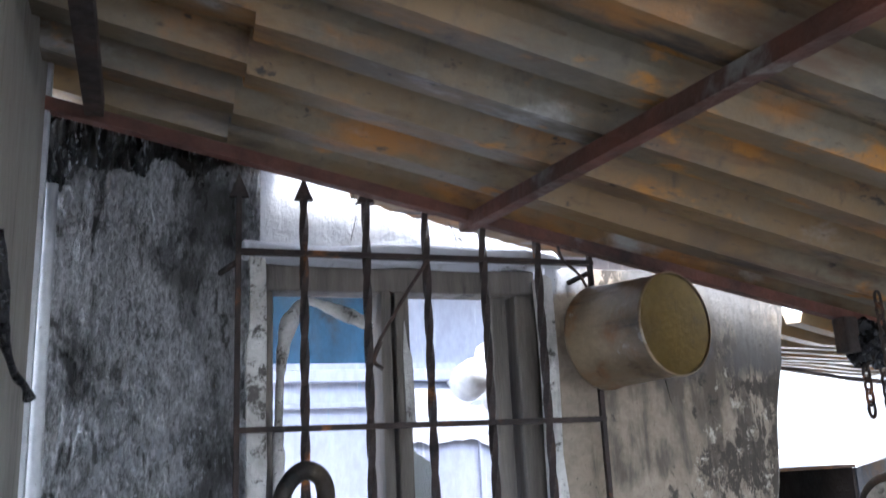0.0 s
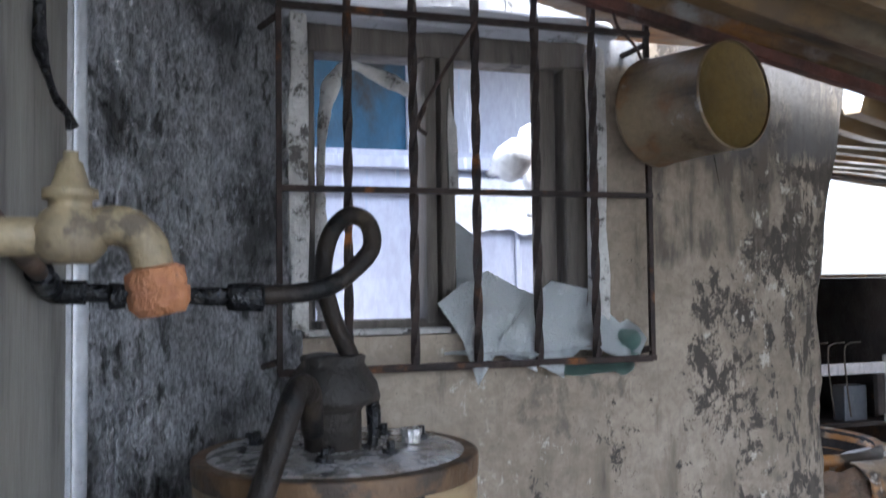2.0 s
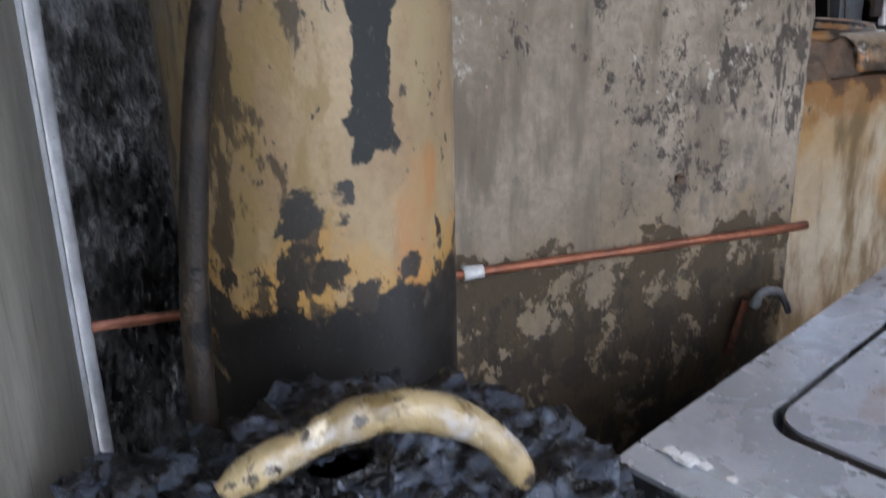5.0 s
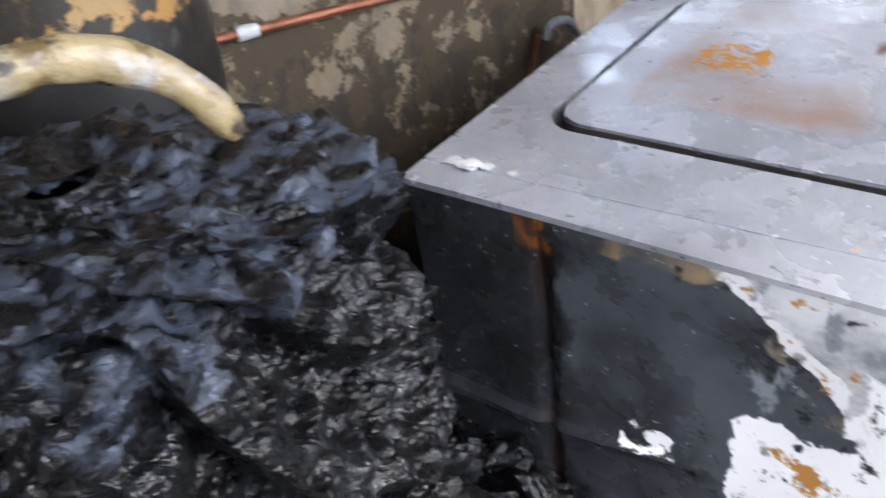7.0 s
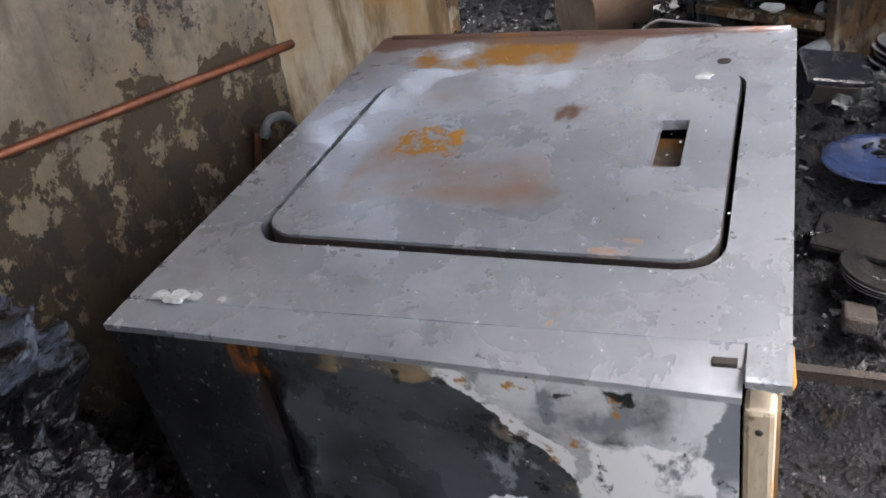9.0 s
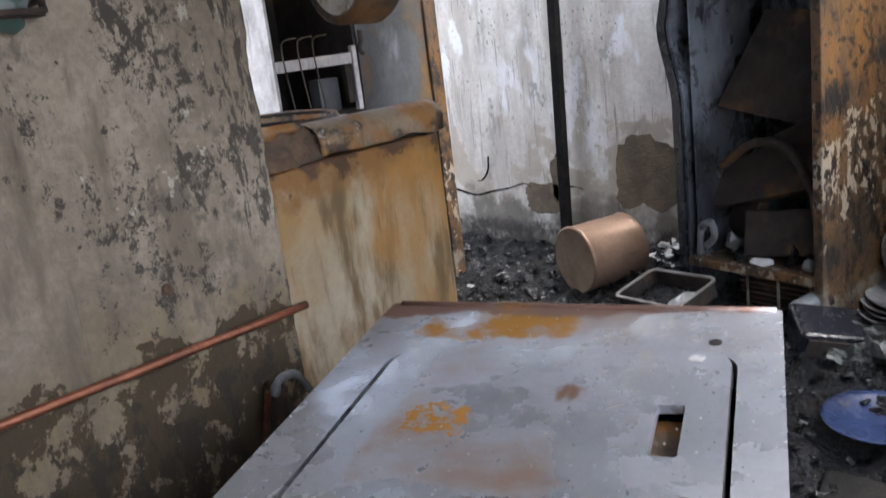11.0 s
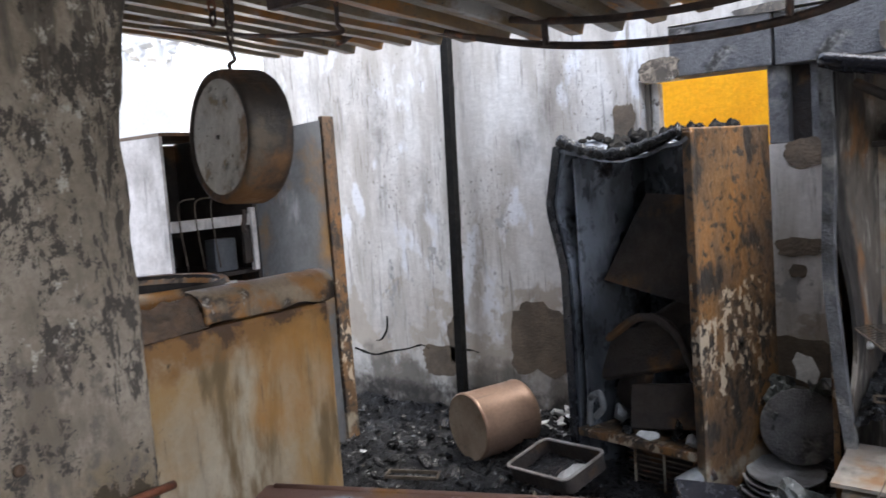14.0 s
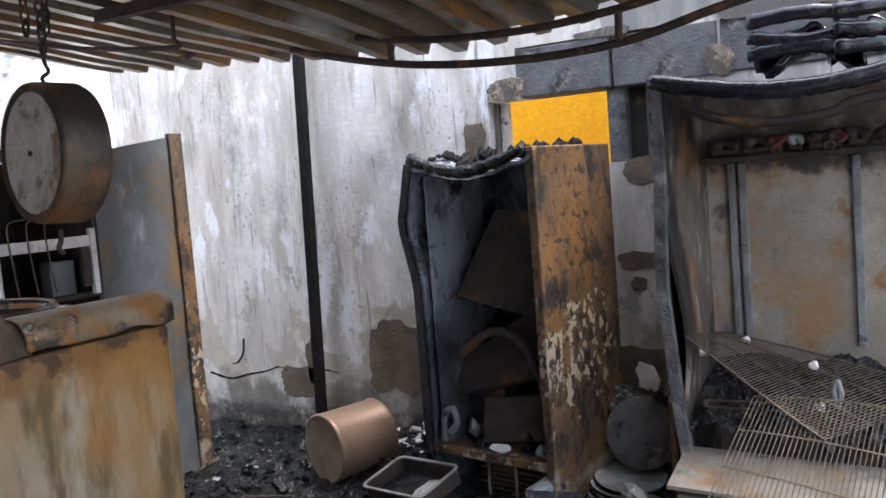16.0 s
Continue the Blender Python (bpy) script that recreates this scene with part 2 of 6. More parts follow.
M["tank"] = surf("scorched_cream_enamel", (0.35, 0.255, 0.145), (0.25, 0.17, 0.092), 0.45, 0, 4, 0.08, 70, patches=[
    ((0.30, 0.23, 0.13), 6, 0.46, 0.62, (1.3, 1.3, 0.5)),
    ((0.24, 0.165, 0.07), 11, 0.44, 0.54, (1.3, 1.3, 0.6), [("x", 0.02, -0.03), ("z", 1.42, 1.36)]),
    ((0.36, 0.21, 0.065), 7, 0.38, 0.54, (1, 1, 0.8), "z", 1.26, 1.06),
    ((0.07, 0.05, 0.028), 17, 0.50, 0.57, (1.4, 1.4, 0.5), [("x", 0.0, -0.05)]),
    ((0.018, 0.019, 0.018), 14, 0.32, 0.42, (1.6, 1.3, 0.4), [("x", 0.0, 0.02), ("x", 0.085, 0.065), ("z", 1.17, 1.21), ("y", -0.1, -0.14)], 0, 0, 0.75, None, 0.72),
    ((0.03, 0.028, 0.025), 12, 0.38, 0.44, None, [("x", -0.10, -0.06), ("x", 0.03, 0.0), ("z", 1.08, 1.11), ("z", 1.19, 1.16), ("y", -0.1, -0.14)]),
    ((0.34, 0.15, 0.045), 9, 0.36, 0.75, (1.6, 1.6, 0.4), [("x", 0.05, 0.09), ("x", 0.16, 0.12), ("z", 1.25, 1.18)]),
    ((0.03, 0.024, 0.018), 21, 0.45, 0.50, (1.1, 1.1, 0.8), "z", 1.20, 1.05),
    ((0.012, 0.011, 0.010), 8, 0.36, 0.44, None, "z", 1.12, 0.98),
    ((0.055, 0.045, 0.035), 40, 0.57, 0.62, (1.2, 1.2, 0.7), None, 0, 0, 0.6, 3.5)])
M["tanksteel"] = surf("bare_tank_top", (0.62, 0.62, 0.63), (0.45, 0.43, 0.40), 0.26, 0.6, 12, 0.2, 70, patches=[((0.24, 0.15, 0.06), 7, 0.54, 0.68), (SOOT, 12, 0.58, 0.66)])
M["rustrim"] = surf("rusty_rim", (0.14, 0.085, 0.05), (0.07, 0.05, 0.035), 0.7, 0.2, 14, 0.4, 90)
M["heaterrim"] = surf("rusty_rim", (0.17, 0.10, 0.05), (0.10, 0.06, 0.032), 0.5, 0.2, 9, 0.2, 90, (1, 1, 0.6), patches=[((0.05, 0.036, 0.026), 14, 0.52, 0.62), ((0.28, 0.17, 0.07), 6, 0.55, 0.66)])
M["rubber"] = surf("scorched_rubber_hose", (0.032, 0.024, 0.018), (0.014, 0.012, 0.011), 0.45, 0, 14, 0.3, 120, patches=[((0.075, 0.055, 0.036), 9, 0.56, 0.70, (1, 1, 0.5)), ((0.006, 0.006, 0.006), 13, 0.56, 0.64)], gloss=0.25)
M["capmat"] = surf("burnt_plastic_cap", (0.045, 0.035, 0.027), (0.02, 0.017, 0.014), 0.65, 0, 10, 0.4, 90, patches=[((0.2, 0.17, 0.13), 14, 0.6, 0.72)])
M["brass"] = surf("dull_cream_tap", (0.26, 0.205, 0.115), (0.18, 0.14, 0.085), 0.6, 0.1, 18, 0.2, 100, patches=[((0.09, 0.07, 0.045), 40, 0.50, 0.62), ((0.18, 0.15, 0.1), 20, 0.6, 0.72)])
M["orange"] = surf("melted_orange_collar", (0.36, 0.15, 0.06), (0.24, 0.095, 0.045), 0.6, 0, 30, 0.5, 120)
M["tin"] = surf("rusty_tin", (0.22, 0.165, 0.10), (0.16, 0.12, 0.075), 0.45, 0.4, 7, 0.2, 90, patches=[((0.21, 0.10, 0.035), 6, 0.46, 0.62), ((0.10, 0.06, 0.03), 14, 0.55, 0.66), ((0.36, 0.34, 0.3), 18, 0.60, 0.70)])
M["tinend"] = surf("ochre_tin_bottom", (0.15, 0.10, 0.028), (0.115, 0.078, 0.025), 0.55, 0.3, 8, 0.15, 80, patches=[((0.11, 0.075, 0.03), 9, 0.56, 0.7)])
M["steel"] = surf("heat_blued_bare_steel", (0.54, 0.57, 0.62), (0.46, 0.485, 0.535), 0.28, 0.62, 2.6, 0.015, 90, patches=[
    ((0.27, 0.28, 0.305), 4, 0.46, 0.80, (1, 1.6, 1)), ((0.11, 0.11, 0.12), 14, 0.54, 0.80, (0.5, 1.8, 1), None, 0, 0, 0.4, 2.4),
    ((0.40, 0.28, 0.21), 2.6, 0.44, 0.62, None, [("y", 0.16, 0.3), ("x", 0.12, 0.2), ("x", 0.62, 0.5)], 0, 0, 0.5),
    ((0.22, 0.12, 0.075), 7, 0.50, 0.64, (1.5, 0.7, 1), [("x", 0.36, 0.42), ("x", 0.56, 0.48), ("y", 0.2, 0.3), ("y", 0.66, 0.55)], 0, 0, 0.7),
    ((0.52, 0.26, 0.05), 9, 0.36, 0.58, None, [("y", 0.70, 0.76), ("x", 0.06, 0.14), ("x", 0.50, 0.40)], 0, 0, 0.75), ((0.30, 0.18, 0.14), 3, 0.3, 0.5, None, [("y", 0.80, 0.87)], 0, 0, 0.6),
    ((0.52, 0.25, 0.04), 58, 0.46, 0.50, None, [("y", 0.36, 0.42), ("y", 0.54, 0.48), ("x", 0.18, 0.22), ("x", 0.36, 0.3)], 0, 0, 0.75),
    ((0.50, 0.22, 0.03), 30, 0.44, 0.72, (0.5, 1.5, 1), [("x", 0.52, 0.55), ("x", 0.63, 0.60), ("y", 0.155, 0.165), ("y", 0.21, 0.195)], 0, 0, 0.75),
    ((0.42, 0.19, 0.04), 30, 0.60, 0.68, None, None, 0, 0, 0.75, 3.0, 0.75), ((0.80, 0.81, 0.83), 70, 0.66, 0.70, None, None, 0, 0, 0.6), ((0.04, 0.04, 0.04), 100, 0.66, 0.70)], grainy=0.06)
M["rustedge"] = surf("orange_rust_edge", (0.50, 0.21, 0.03), (0.30, 0.12, 0.03), 0.8, 0.1, 20, 0.3, 120)
M["postcream"] = surf("scorched_cream_post", (0.50, 0.43, 0.33), (0.36, 0.29, 0.2), 0.45, 0.0, 8, 0.1, 80, (1, 1, 0.4), patches=[((0.40, 0.18, 0.04), 9, 0.52, 0.62, (1, 1, 0.4)), ((0.07, 0.05, 0.035), 20, 0.58, 0.66)])
M["steelfront"] = surf("half_burnt_enamel_painted_highlight", (0.030, 0.033, 0.038), (0.014, 0.015, 0.017), 0.26, 0.15, 4, 0.06, 90, patches=[
    ((0.075, 0.085, 0.098), 4, 0.40, 0.62, (1, 1, 1), [("x", 0.20, 0.24)], 0, 0, 0.3),
    ((0.018, 0.009, 0.007), 9, 0.40, 0.60, (2, 1, 0.4), [("x", 0.185, 0.20), ("x", 0.235, 0.215)], 0, 0, 0.5),
    # grey area whitened as a painted highlight; the enamel remnants follow
    ((0.70, 0.72, 0.75), 7, 0.28, 0.62, (1, 1, 1), [((1.0, 0.0, 0.93), 0.40, 0.43)], 0, 0, 0.35),
    ((0.30, 0.24, 0.17), 18, 0.46, 0.74, (1, 1, 1), [((1.0, 0.0, 0.93), 0.375, 0.40), ((1.0, 0.0, 0.93), 0.46, 0.43)], 0, 0, 0.5),
    ((0.80, 0.81, 0.83), 16, 0.47, 0.52, (1, 1, 1), [((1.0, 0.0, 0.93), 0.40, 0.42), ((1.0, 0.0, 0.93), 0.475, 0.45)], 0, 0, 0.5),
    ((0.88, 0.89, 0.91), 8, 0.33, 0.40, (1, 1, 1), [("x", 0.43, 0.46), ("z", -0.19, -0.23)], 0, 0, 0.5),
    ((0.86, 0.87, 0.89), 7, 0.38, 0.47, (1, 1, 1), [("x", 0.545, 0.59), ("z", -0.05, -0.085)], 0, 0, 0.5),
    ((0.86, 0.87, 0.89), 22, 0.44, 0.50, (1, 1, 1), [("x", 0.28, 0.30), ("x", 0.40, 0.37), ("z", -0.26, -0.29), ("z", -0.36, -0.33)], 0, 0, 0.5),
    ((0.22, 0.24, 0.27), 14, 0.54, 0.62, (1.3, 1, 0.8), [("x", 0.42, 0.46)], 0, 0, 0.4), ((0.20, 0.22, 0.25), 5, 0.3, 0.5, None, [("x", 0.70, 0.715)], 0, 0, 0.35),
    ((0.42, 0.135, 0.02), 34, 0.40, 0.78, (2.2, 1, 0.3), [("x", 0.165, 0.185), ("x", 0.235, 0.21), ("z", -0.075, -0.025)]), ((0.36, 0.26, 0.15), 9, 0.44, 0.7, None, [("z", -0.035, -0.01), ("x", 0.2, 0.26), ("x", 0.5, 0.42)]),
    ((0.42, 0.20, 0.05), 16, 0.575, 0.63, None, [("x", 0.40, 0.46)], 0, 0, 0.8, 3.0), ((0.02, 0.02, 0.02), 26, 0.60, 0.66), ((0.45, 0.47, 0.50), 90, 0.655, 0.69)], grainy=0.08, gloss=0.35)
M["m2"] = surf("scorched_white_enamel", (0.47, 0.395, 0.29), (0.37, 0.285, 0.185), 0.42, 0.05, 3, 0.05, 80, (1, 1, 0.7), patches=[
    ((0.36, 0.21, 0.075), 2.6, 0.44, 0.64, (1, 1, 0.7)), ((0.17, 0.11, 0.05), 6, 0.47, 0.62, (1.5, 1.2, 0.4)), ((0.38, 0.185, 0.045), 3.0, 0.22, 0.55, (1.2, 1, 0.8), [("x", 0.28, 0.52), ("z", 0.36, 0.62)]), ((0.26, 0.125, 0.035), 3.5, 0.30, 0.5, (1.2, 1, 0.8), "z", 0.60, 0.86),
    ((0.09, 0.045, 0.02), 6, 0.28, 0.44, (1.2, 1, 0.8), "z", 0.76, 0.88), ((0.18, 0.115, 0.05), 5, 0.44, 0.58, (1.2, 1, 0.7), "z", 0.42, 0.20), ((0.28, 0.18, 0.08), 10, 0.56, 0.76, (2.0, 2, 0.3)), ((0.06, 0.045, 0.03), 26, 0.62, 0.66, (1.4, 1.4, 0.6), None, 0, 0, 0.8, 3.0)], grainy=0.06)
M["m2top"] = surf("ashy_steel_rim", (0.30, 0.225, 0.15), (0.17, 0.12, 0.08), 0.42, 0.2, 5, 0.1, 80, patches=[((0.30, 0.14, 0.04), 6, 0.46, 0.58), ((0.05, 0.038, 0.028), 7, 0.50, 0.60), ((0.42, 0.38, 0.33), 16, 0.60, 0.68)], grainy=0.1)
M["blued"] = surf("blued_side_sheet", (0.15, 0.158, 0.168), (0.09, 0.095, 0.102), 0.45, 0.5, 3, 0.1, 60, patches=[((0.22, 0.13, 0.05), 3, 0.52, 0.72), ((0.26, 0.27, 0.29), 7, 0.58, 0.72, (1, 1, 0.4))])
M["darkin"] = surf("burnt_interior", (0.035, 0.025, 0.02), (0.018, 0.015, 0.014), 0.75, 0.1, 6, 0.4, 70, patches=[((0.11, 0.055, 0.02), 5, 0.55, 0.7)])
# the bluish band and clustered pale flakes are sky glints put into the colour
M["char"] = surf("charred_plastic_painted_glints", (0.0025, 0.0025, 0.003), (0.006, 0.0065, 0.008), 0.26, 0, 16, 0.55, 60, patches=[((0.045, 0.055, 0.075), 30, 0.46, 0.58, None, [("z", 0.84, 0.93), ("z", 1.04, 0.97)], 0, 0, 0.25), ((0.10, 0.11, 0.135), 55, 0.60, 0.66, (1.6, 1, 0.7), None, 0, 0, 0.22, 9.0), ((0.06, 0.048, 0.03), 9, 0.64, 0.70)], relief=0.02, gloss=0.38)
M["ash"] = surf("ash_and_charred_debris", (0.008, 0.008, 0.009), (0.02, 0.021, 0.024), 0.35, 0, 10, 1.0, 60, patches=[((0.22, 0.23, 0.25), 55, 0.65, 0.70), ((0.05, 0.036, 0.026), 12, 0.62, 0.68)], relief=0.04, gloss=0.3)
# unseen yard, kept pale to bounce daylight into the shed
M["yard"] = surf("pale_bounce_yard", (0.46, 0.44, 0.41), (0.38, 0.365, 0.34), 0.9, 0, 2, 0.3, 40)
M["ringmat"] = surf("scorched_cream_plastic", (0.30, 0.235, 0.125), (0.19, 0.14, 0.066), 0.3, 0, 14, 0.25, 60, patches=[((0.34, 0.34, 0.34), 7, 0.52, 0.62), ((0.12, 0.085, 0.035), 16, 0.53, 0.60), ((0.62, 0.56, 0.42), 22, 0.56, 0.64), ((0.03, 0.024, 0.018), 34, 0.57, 0.61)])
M["fridge"] = surf("rust_burnt_fridge_steel", (0.155, 0.085, 0.036), (0.08, 0.052, 0.032), 0.55, 0.2, 3, 0.25, 60, (1, 1, 0.8), patches=[((0.18, 0.088, 0.028), 5, 0.47, 0.64, (1, 1, 0.6)), ((0.022, 0.019, 0.017), 9, 0.50, 0.60, (1.2, 1, 0.6)), ((0.03, 0.024, 0.02), 26, 0.53, 0.61), ((0.34, 0.28, 0.21), 34, 0.50, 0.55, (1, 1, 0.7), "z", 1.8, 0.9, 0.7, 2.6), ((0.24, 0.21, 0.16), 8, 0.44, 0.57, None, "z", 0.62, 0.42)], grainy=0.12)
# the large blue-white patch is a painted sheen on the blackened sheet
M["liner"] = surf("blackened_liner_painted_sheen", (0.16, 0.175, 0.20), (0.06, 0.066, 0.076), 0.33, 0.55, 3, 0.1, 70, (1, 1, 0.6), patches=[((0.40, 0.44, 0.52), 2.2, 0.50, 0.64, (1, 1, 0.5)), ((0.012, 0.012, 0.013), 5, 0.52, 0.64)], grainy=0.06)
# rust and ash blotches; much darker above z 1.34
M["frback"] = surf("burnt_freezer_back", (0.36, 0.33, 0.29), (0.25, 0.215, 0.18), 0.6, 0.1, 3, 0.2, 60, patches=[((0.28, 0.17, 0.09), 4, 0.46, 0.66), ((0.55, 0.52, 0.47), 5, 0.56, 0.70), ((0.24, 0.115, 0.045), 8, 0.55, 0.70), ((0.07, 0.062, 0.055), 5, 0.54, 0.70), ((0.05, 0.043, 0.037), 4, 0.3, 0.6, None, "z", 1.34, 1.46), ((0.06, 0.05, 0.04), 30, 0.64, 0.74)])
M["frliner"] = surf("sooty_freezer_liner", (0.16, 0.135, 0.11), (0.075, 0.062, 0.05), 0.55, 0.1, 4, 0.2, 60, (1, 1, 0.5), patches=[((0.34, 0.31, 0.27), 12, 0.55, 0.62, (1.5, 1, 0.5)), ((0.20, 0.10, 0.04), 6, 0.52, 0.64), ((0.02, 0.018, 0.017), 5, 0.46, 0.6, (1, 1, 0.6))])
M["wire"] = surf("rusty_wire", (0.13, 0.105, 0.08), (0.07, 0.055, 0.04), 0.5, 0.5, 20, 0.2, 100)
# mottled bottom, its colour lightened for daylight that does not reach it
M["pan"] = surf("daylight_pale_pan_bottom", (0.80, 0.78, 0.74), (0.60, 0.57, 0.52), 0.7, 0.0, 12, 0.3, 110, patches=[((0.17, 0.155, 0.135), 20, 0.52, 0.62, None, None, 0, 0, 0.7, 6.0), ((0.30, 0.17, 0.075), 9, 0.40, 0.60, None, [("x", 0.05, 0.09)]), ((0.72, 0.70, 0.66), 9, 0.54, 0.66), ((0.40, 0.32, 0.22), 24, 0.56, 0.66), ((0.85, 0.83, 0.80), 40, 0.6, 0.66), ((0.25, 0.20, 0.15), 70, 0.63, 0.68)])
M["panside"] = surf("rusty_pan_side", (0.055, 0.042, 0.032), (0.028, 0.024, 0.022), 0.5, 0.3, 8, 0.2, 90, patches=[((0.20, 0.10, 0.04), 5, 0.46, 0.62), ((0.10, 0.075, 0.05), 12, 0.55, 0.68)])
M["copperdrum"] = surf("brownish_drum", (0.26, 0.17, 0.12), (0.2, 0.125, 0.085), 0.42, 0.45, 4, 0.1, 80)
M["drumend"] = surf("dusty_drum_end", (0.42, 0.33, 0.24), (0.36, 0.27, 0.19), 0.7, 0.1, 5, 0.15, 80)
M["black"] = surf("black_melted_plastic", (0.008, 0.009, 0.014), (0.014, 0.016, 0.022), 0.22, 0, 8, 0.08, 30, grainy=0.05, gloss=0.6)
M["grey"] = surf("ashen_grey", (0.24, 0.25, 0.26), (0.13, 0.135, 0.14), 0.6, 0.1, 8, 0.4, 70, patches=[(SOOT, 9, 0.6, 0.7)])
M["blue"] = surf("sooty_blue_dish", (0.018, 0.03, 0.08), (0.012, 0.018, 0.045), 0.22, 0, 5, 0.1, 60, patches=[((0.05, 0.05, 0.055), 12, 0.6, 0.72)])
M["sootsheet"] = surf("sooty_plastic_sheet", (0.12, 0.13, 0.125), (0.05, 0.054, 0.052), 0.4, 0, 9, 0.3, 70, patches=[(SOOT, 9, 0.5, 0.62), ((0.3, 0.31, 0.3), 40, 0.62, 0.68)])
M["rimsteel"] = surf("pale_worn_rim", (0.5, 0.48, 0.45), (0.3, 0.27, 0.24), 0.4, 0.4, 14, 0.1, 80)
M["sootlump"] = surf("burnt_interior", (0.012, 0.011, 0.010), (0.006, 0.006, 0.006), 0.9, 0, 12, 0.4, 70, gloss=0.15)
M["whitebit"] = surf("white_scrap", (0.7, 0.7, 0.68), (0.55, 0.55, 0.53), 0.7, 0, 12, 0.3, 70)
M["barwhite"] = surf("white_shelf_bar", (0.7, 0.67, 0.66), (0.5, 0.47, 0.46), 0.5, 0, 9, 0.1, 60)
M["red"] = surf("scorched_red_plastic", (0.22, 0.05, 0.04), (0.1, 0.035, 0.03), 0.5, 0, 20, 0.2, 60)
M["lampwhite"] = surf("melted_white_plastic", (0.78, 0.79, 0.8), (0.66, 0.67, 0.7), 0.4, 0, 10, 0.2, 60)


def glass(name, col, rough, clear=0.5):
    m = bpy.data.materials.new(name)
    m.use_nodes = True
    b = m.node_tree.nodes["Principled BSDF"]
    b.inputs["Base Color"].default_value = (*col, 1)
    b.inputs["Roughness"].default_value = rough
    b.inputs["Transmission Weight"].default_value = clear
    tx = m.node_tree.nodes.new("ShaderNodeTexNoise")
    tx.inputs["Scale"].default_value = 34
    bp = m.node_tree.nodes.new("ShaderNodeBump")
    bp.inputs["Strength"].default_value, bp.inputs["Distance"].default_value = 0.9, 0.03
    m.node_tree.links.new(tx.outputs["Fac"], bp.inputs["Height"])
    m.node_tree.links.new(bp.outputs[0], b.inputs["Normal"])
    return m


M["glass"] = glass("greenish_figured_glass", (0.95, 0.99, 0.99), 0.16, 0.25)
M["glassdark"] = glass("melted_green_glass", (0.25, 0.42, 0.36), 0.3)

# ---- mesh helpers ----
rnd = random.Random(7)


def part(name, bm, material, parent=None, label="", smooth=False):
    me = bpy.data.meshes.new(name)
    bm.normal_update()
    bm.to_mesh(me)
    bm.free()
    me.materials.append(M[material] if isinstance(material, str) else material)
    if smooth:
        for p in me.polygons:
            p.use_smooth = True
    ob = new(name, me)
    if parent is not None:
        ob.parent = parent
    if label:
        ob["label"] = label
    return ob


def thing(name, label, category, m=None, group=""):
    ob = new(name)
    ob.empty_display_size = 0.05
    if m is not None:
        ob.matrix_world = m
    return tagged(ob, label, category, group)


def structure(ob, label, category="structure"):
    return tagged(ob, label, category, kind="structure")


def box(x0, y0, z0, x1, y1, z1, bevel=0.0, bm=None, seg=2):
    own = bmesh.new()
    bmesh.ops.create_cube(own, size=1.0, matrix=Matrix.Translation(((x0 + x1) / 2, (y0 + y1) / 2, (z0 + z1) / 2)) @ Matrix.Diagonal((abs(x1 - x0), abs(y1 - y0), abs(z1 - z0), 1)))
    if bevel:
        bmesh.ops.bevel(own, geom=own.edges[:], offset=bevel, segments=seg, affect="EDGES", profile=0.5)
    if bm is None:
        return own
    return join(bm, own)


def join(bm, other, m=None):
    if m is not None:
        bmesh.ops.transform(other, matrix=m, verts=other.verts)
    me = bpy.data.meshes.new("tmp")
    other.to_mesh(me)
    other.free()
    bm.from_mesh(me)
    bpy.data.meshes.remove(me)
    return bm


def lathe(profile, seg=40, cap=True):
    """Turn (radius, height) pairs about z."""
    bm = bmesh.new()
    rings = []
    for r, z in profile:
        rings.append([bm.verts.new((max(r, 1e-4) * math.cos(2 * math.pi * i / seg), max(r, 1e-4) * math.sin(2 * math.pi * i / seg), z)) for i in range(seg)])
    for a, b in zip(rings, rings[1:]):
        for i in range(seg):
            j = (i + 1) % seg
            bm.faces.new((a[i], a[j], b[j], b[i]))
    if cap:
        bm.faces.new(rings[0][::-1])
        bm.faces.new(rings[-1])
    return bm


def smooth_path(pts, n=8):
    """Catmull-Rom points through pts."""
    p = [Vector(q) for q in pts]
    p = [2 * p[0] - p[1], *p, 2 * p[-1] - p[-2]]
    out = []
    for k in range(1, len(p) - 2):
        a, b, c, d = p[k - 1:k + 3]
        for i in range(n):
            t = i / n
            out.append(0.5 * (2 * b + (c - a) * t + (2 * a - 5 * b + 4 * c - d) * t * t + (3 * b - a - 3 * c + d) * t ** 3))
    out.append(p[-2])
    return out


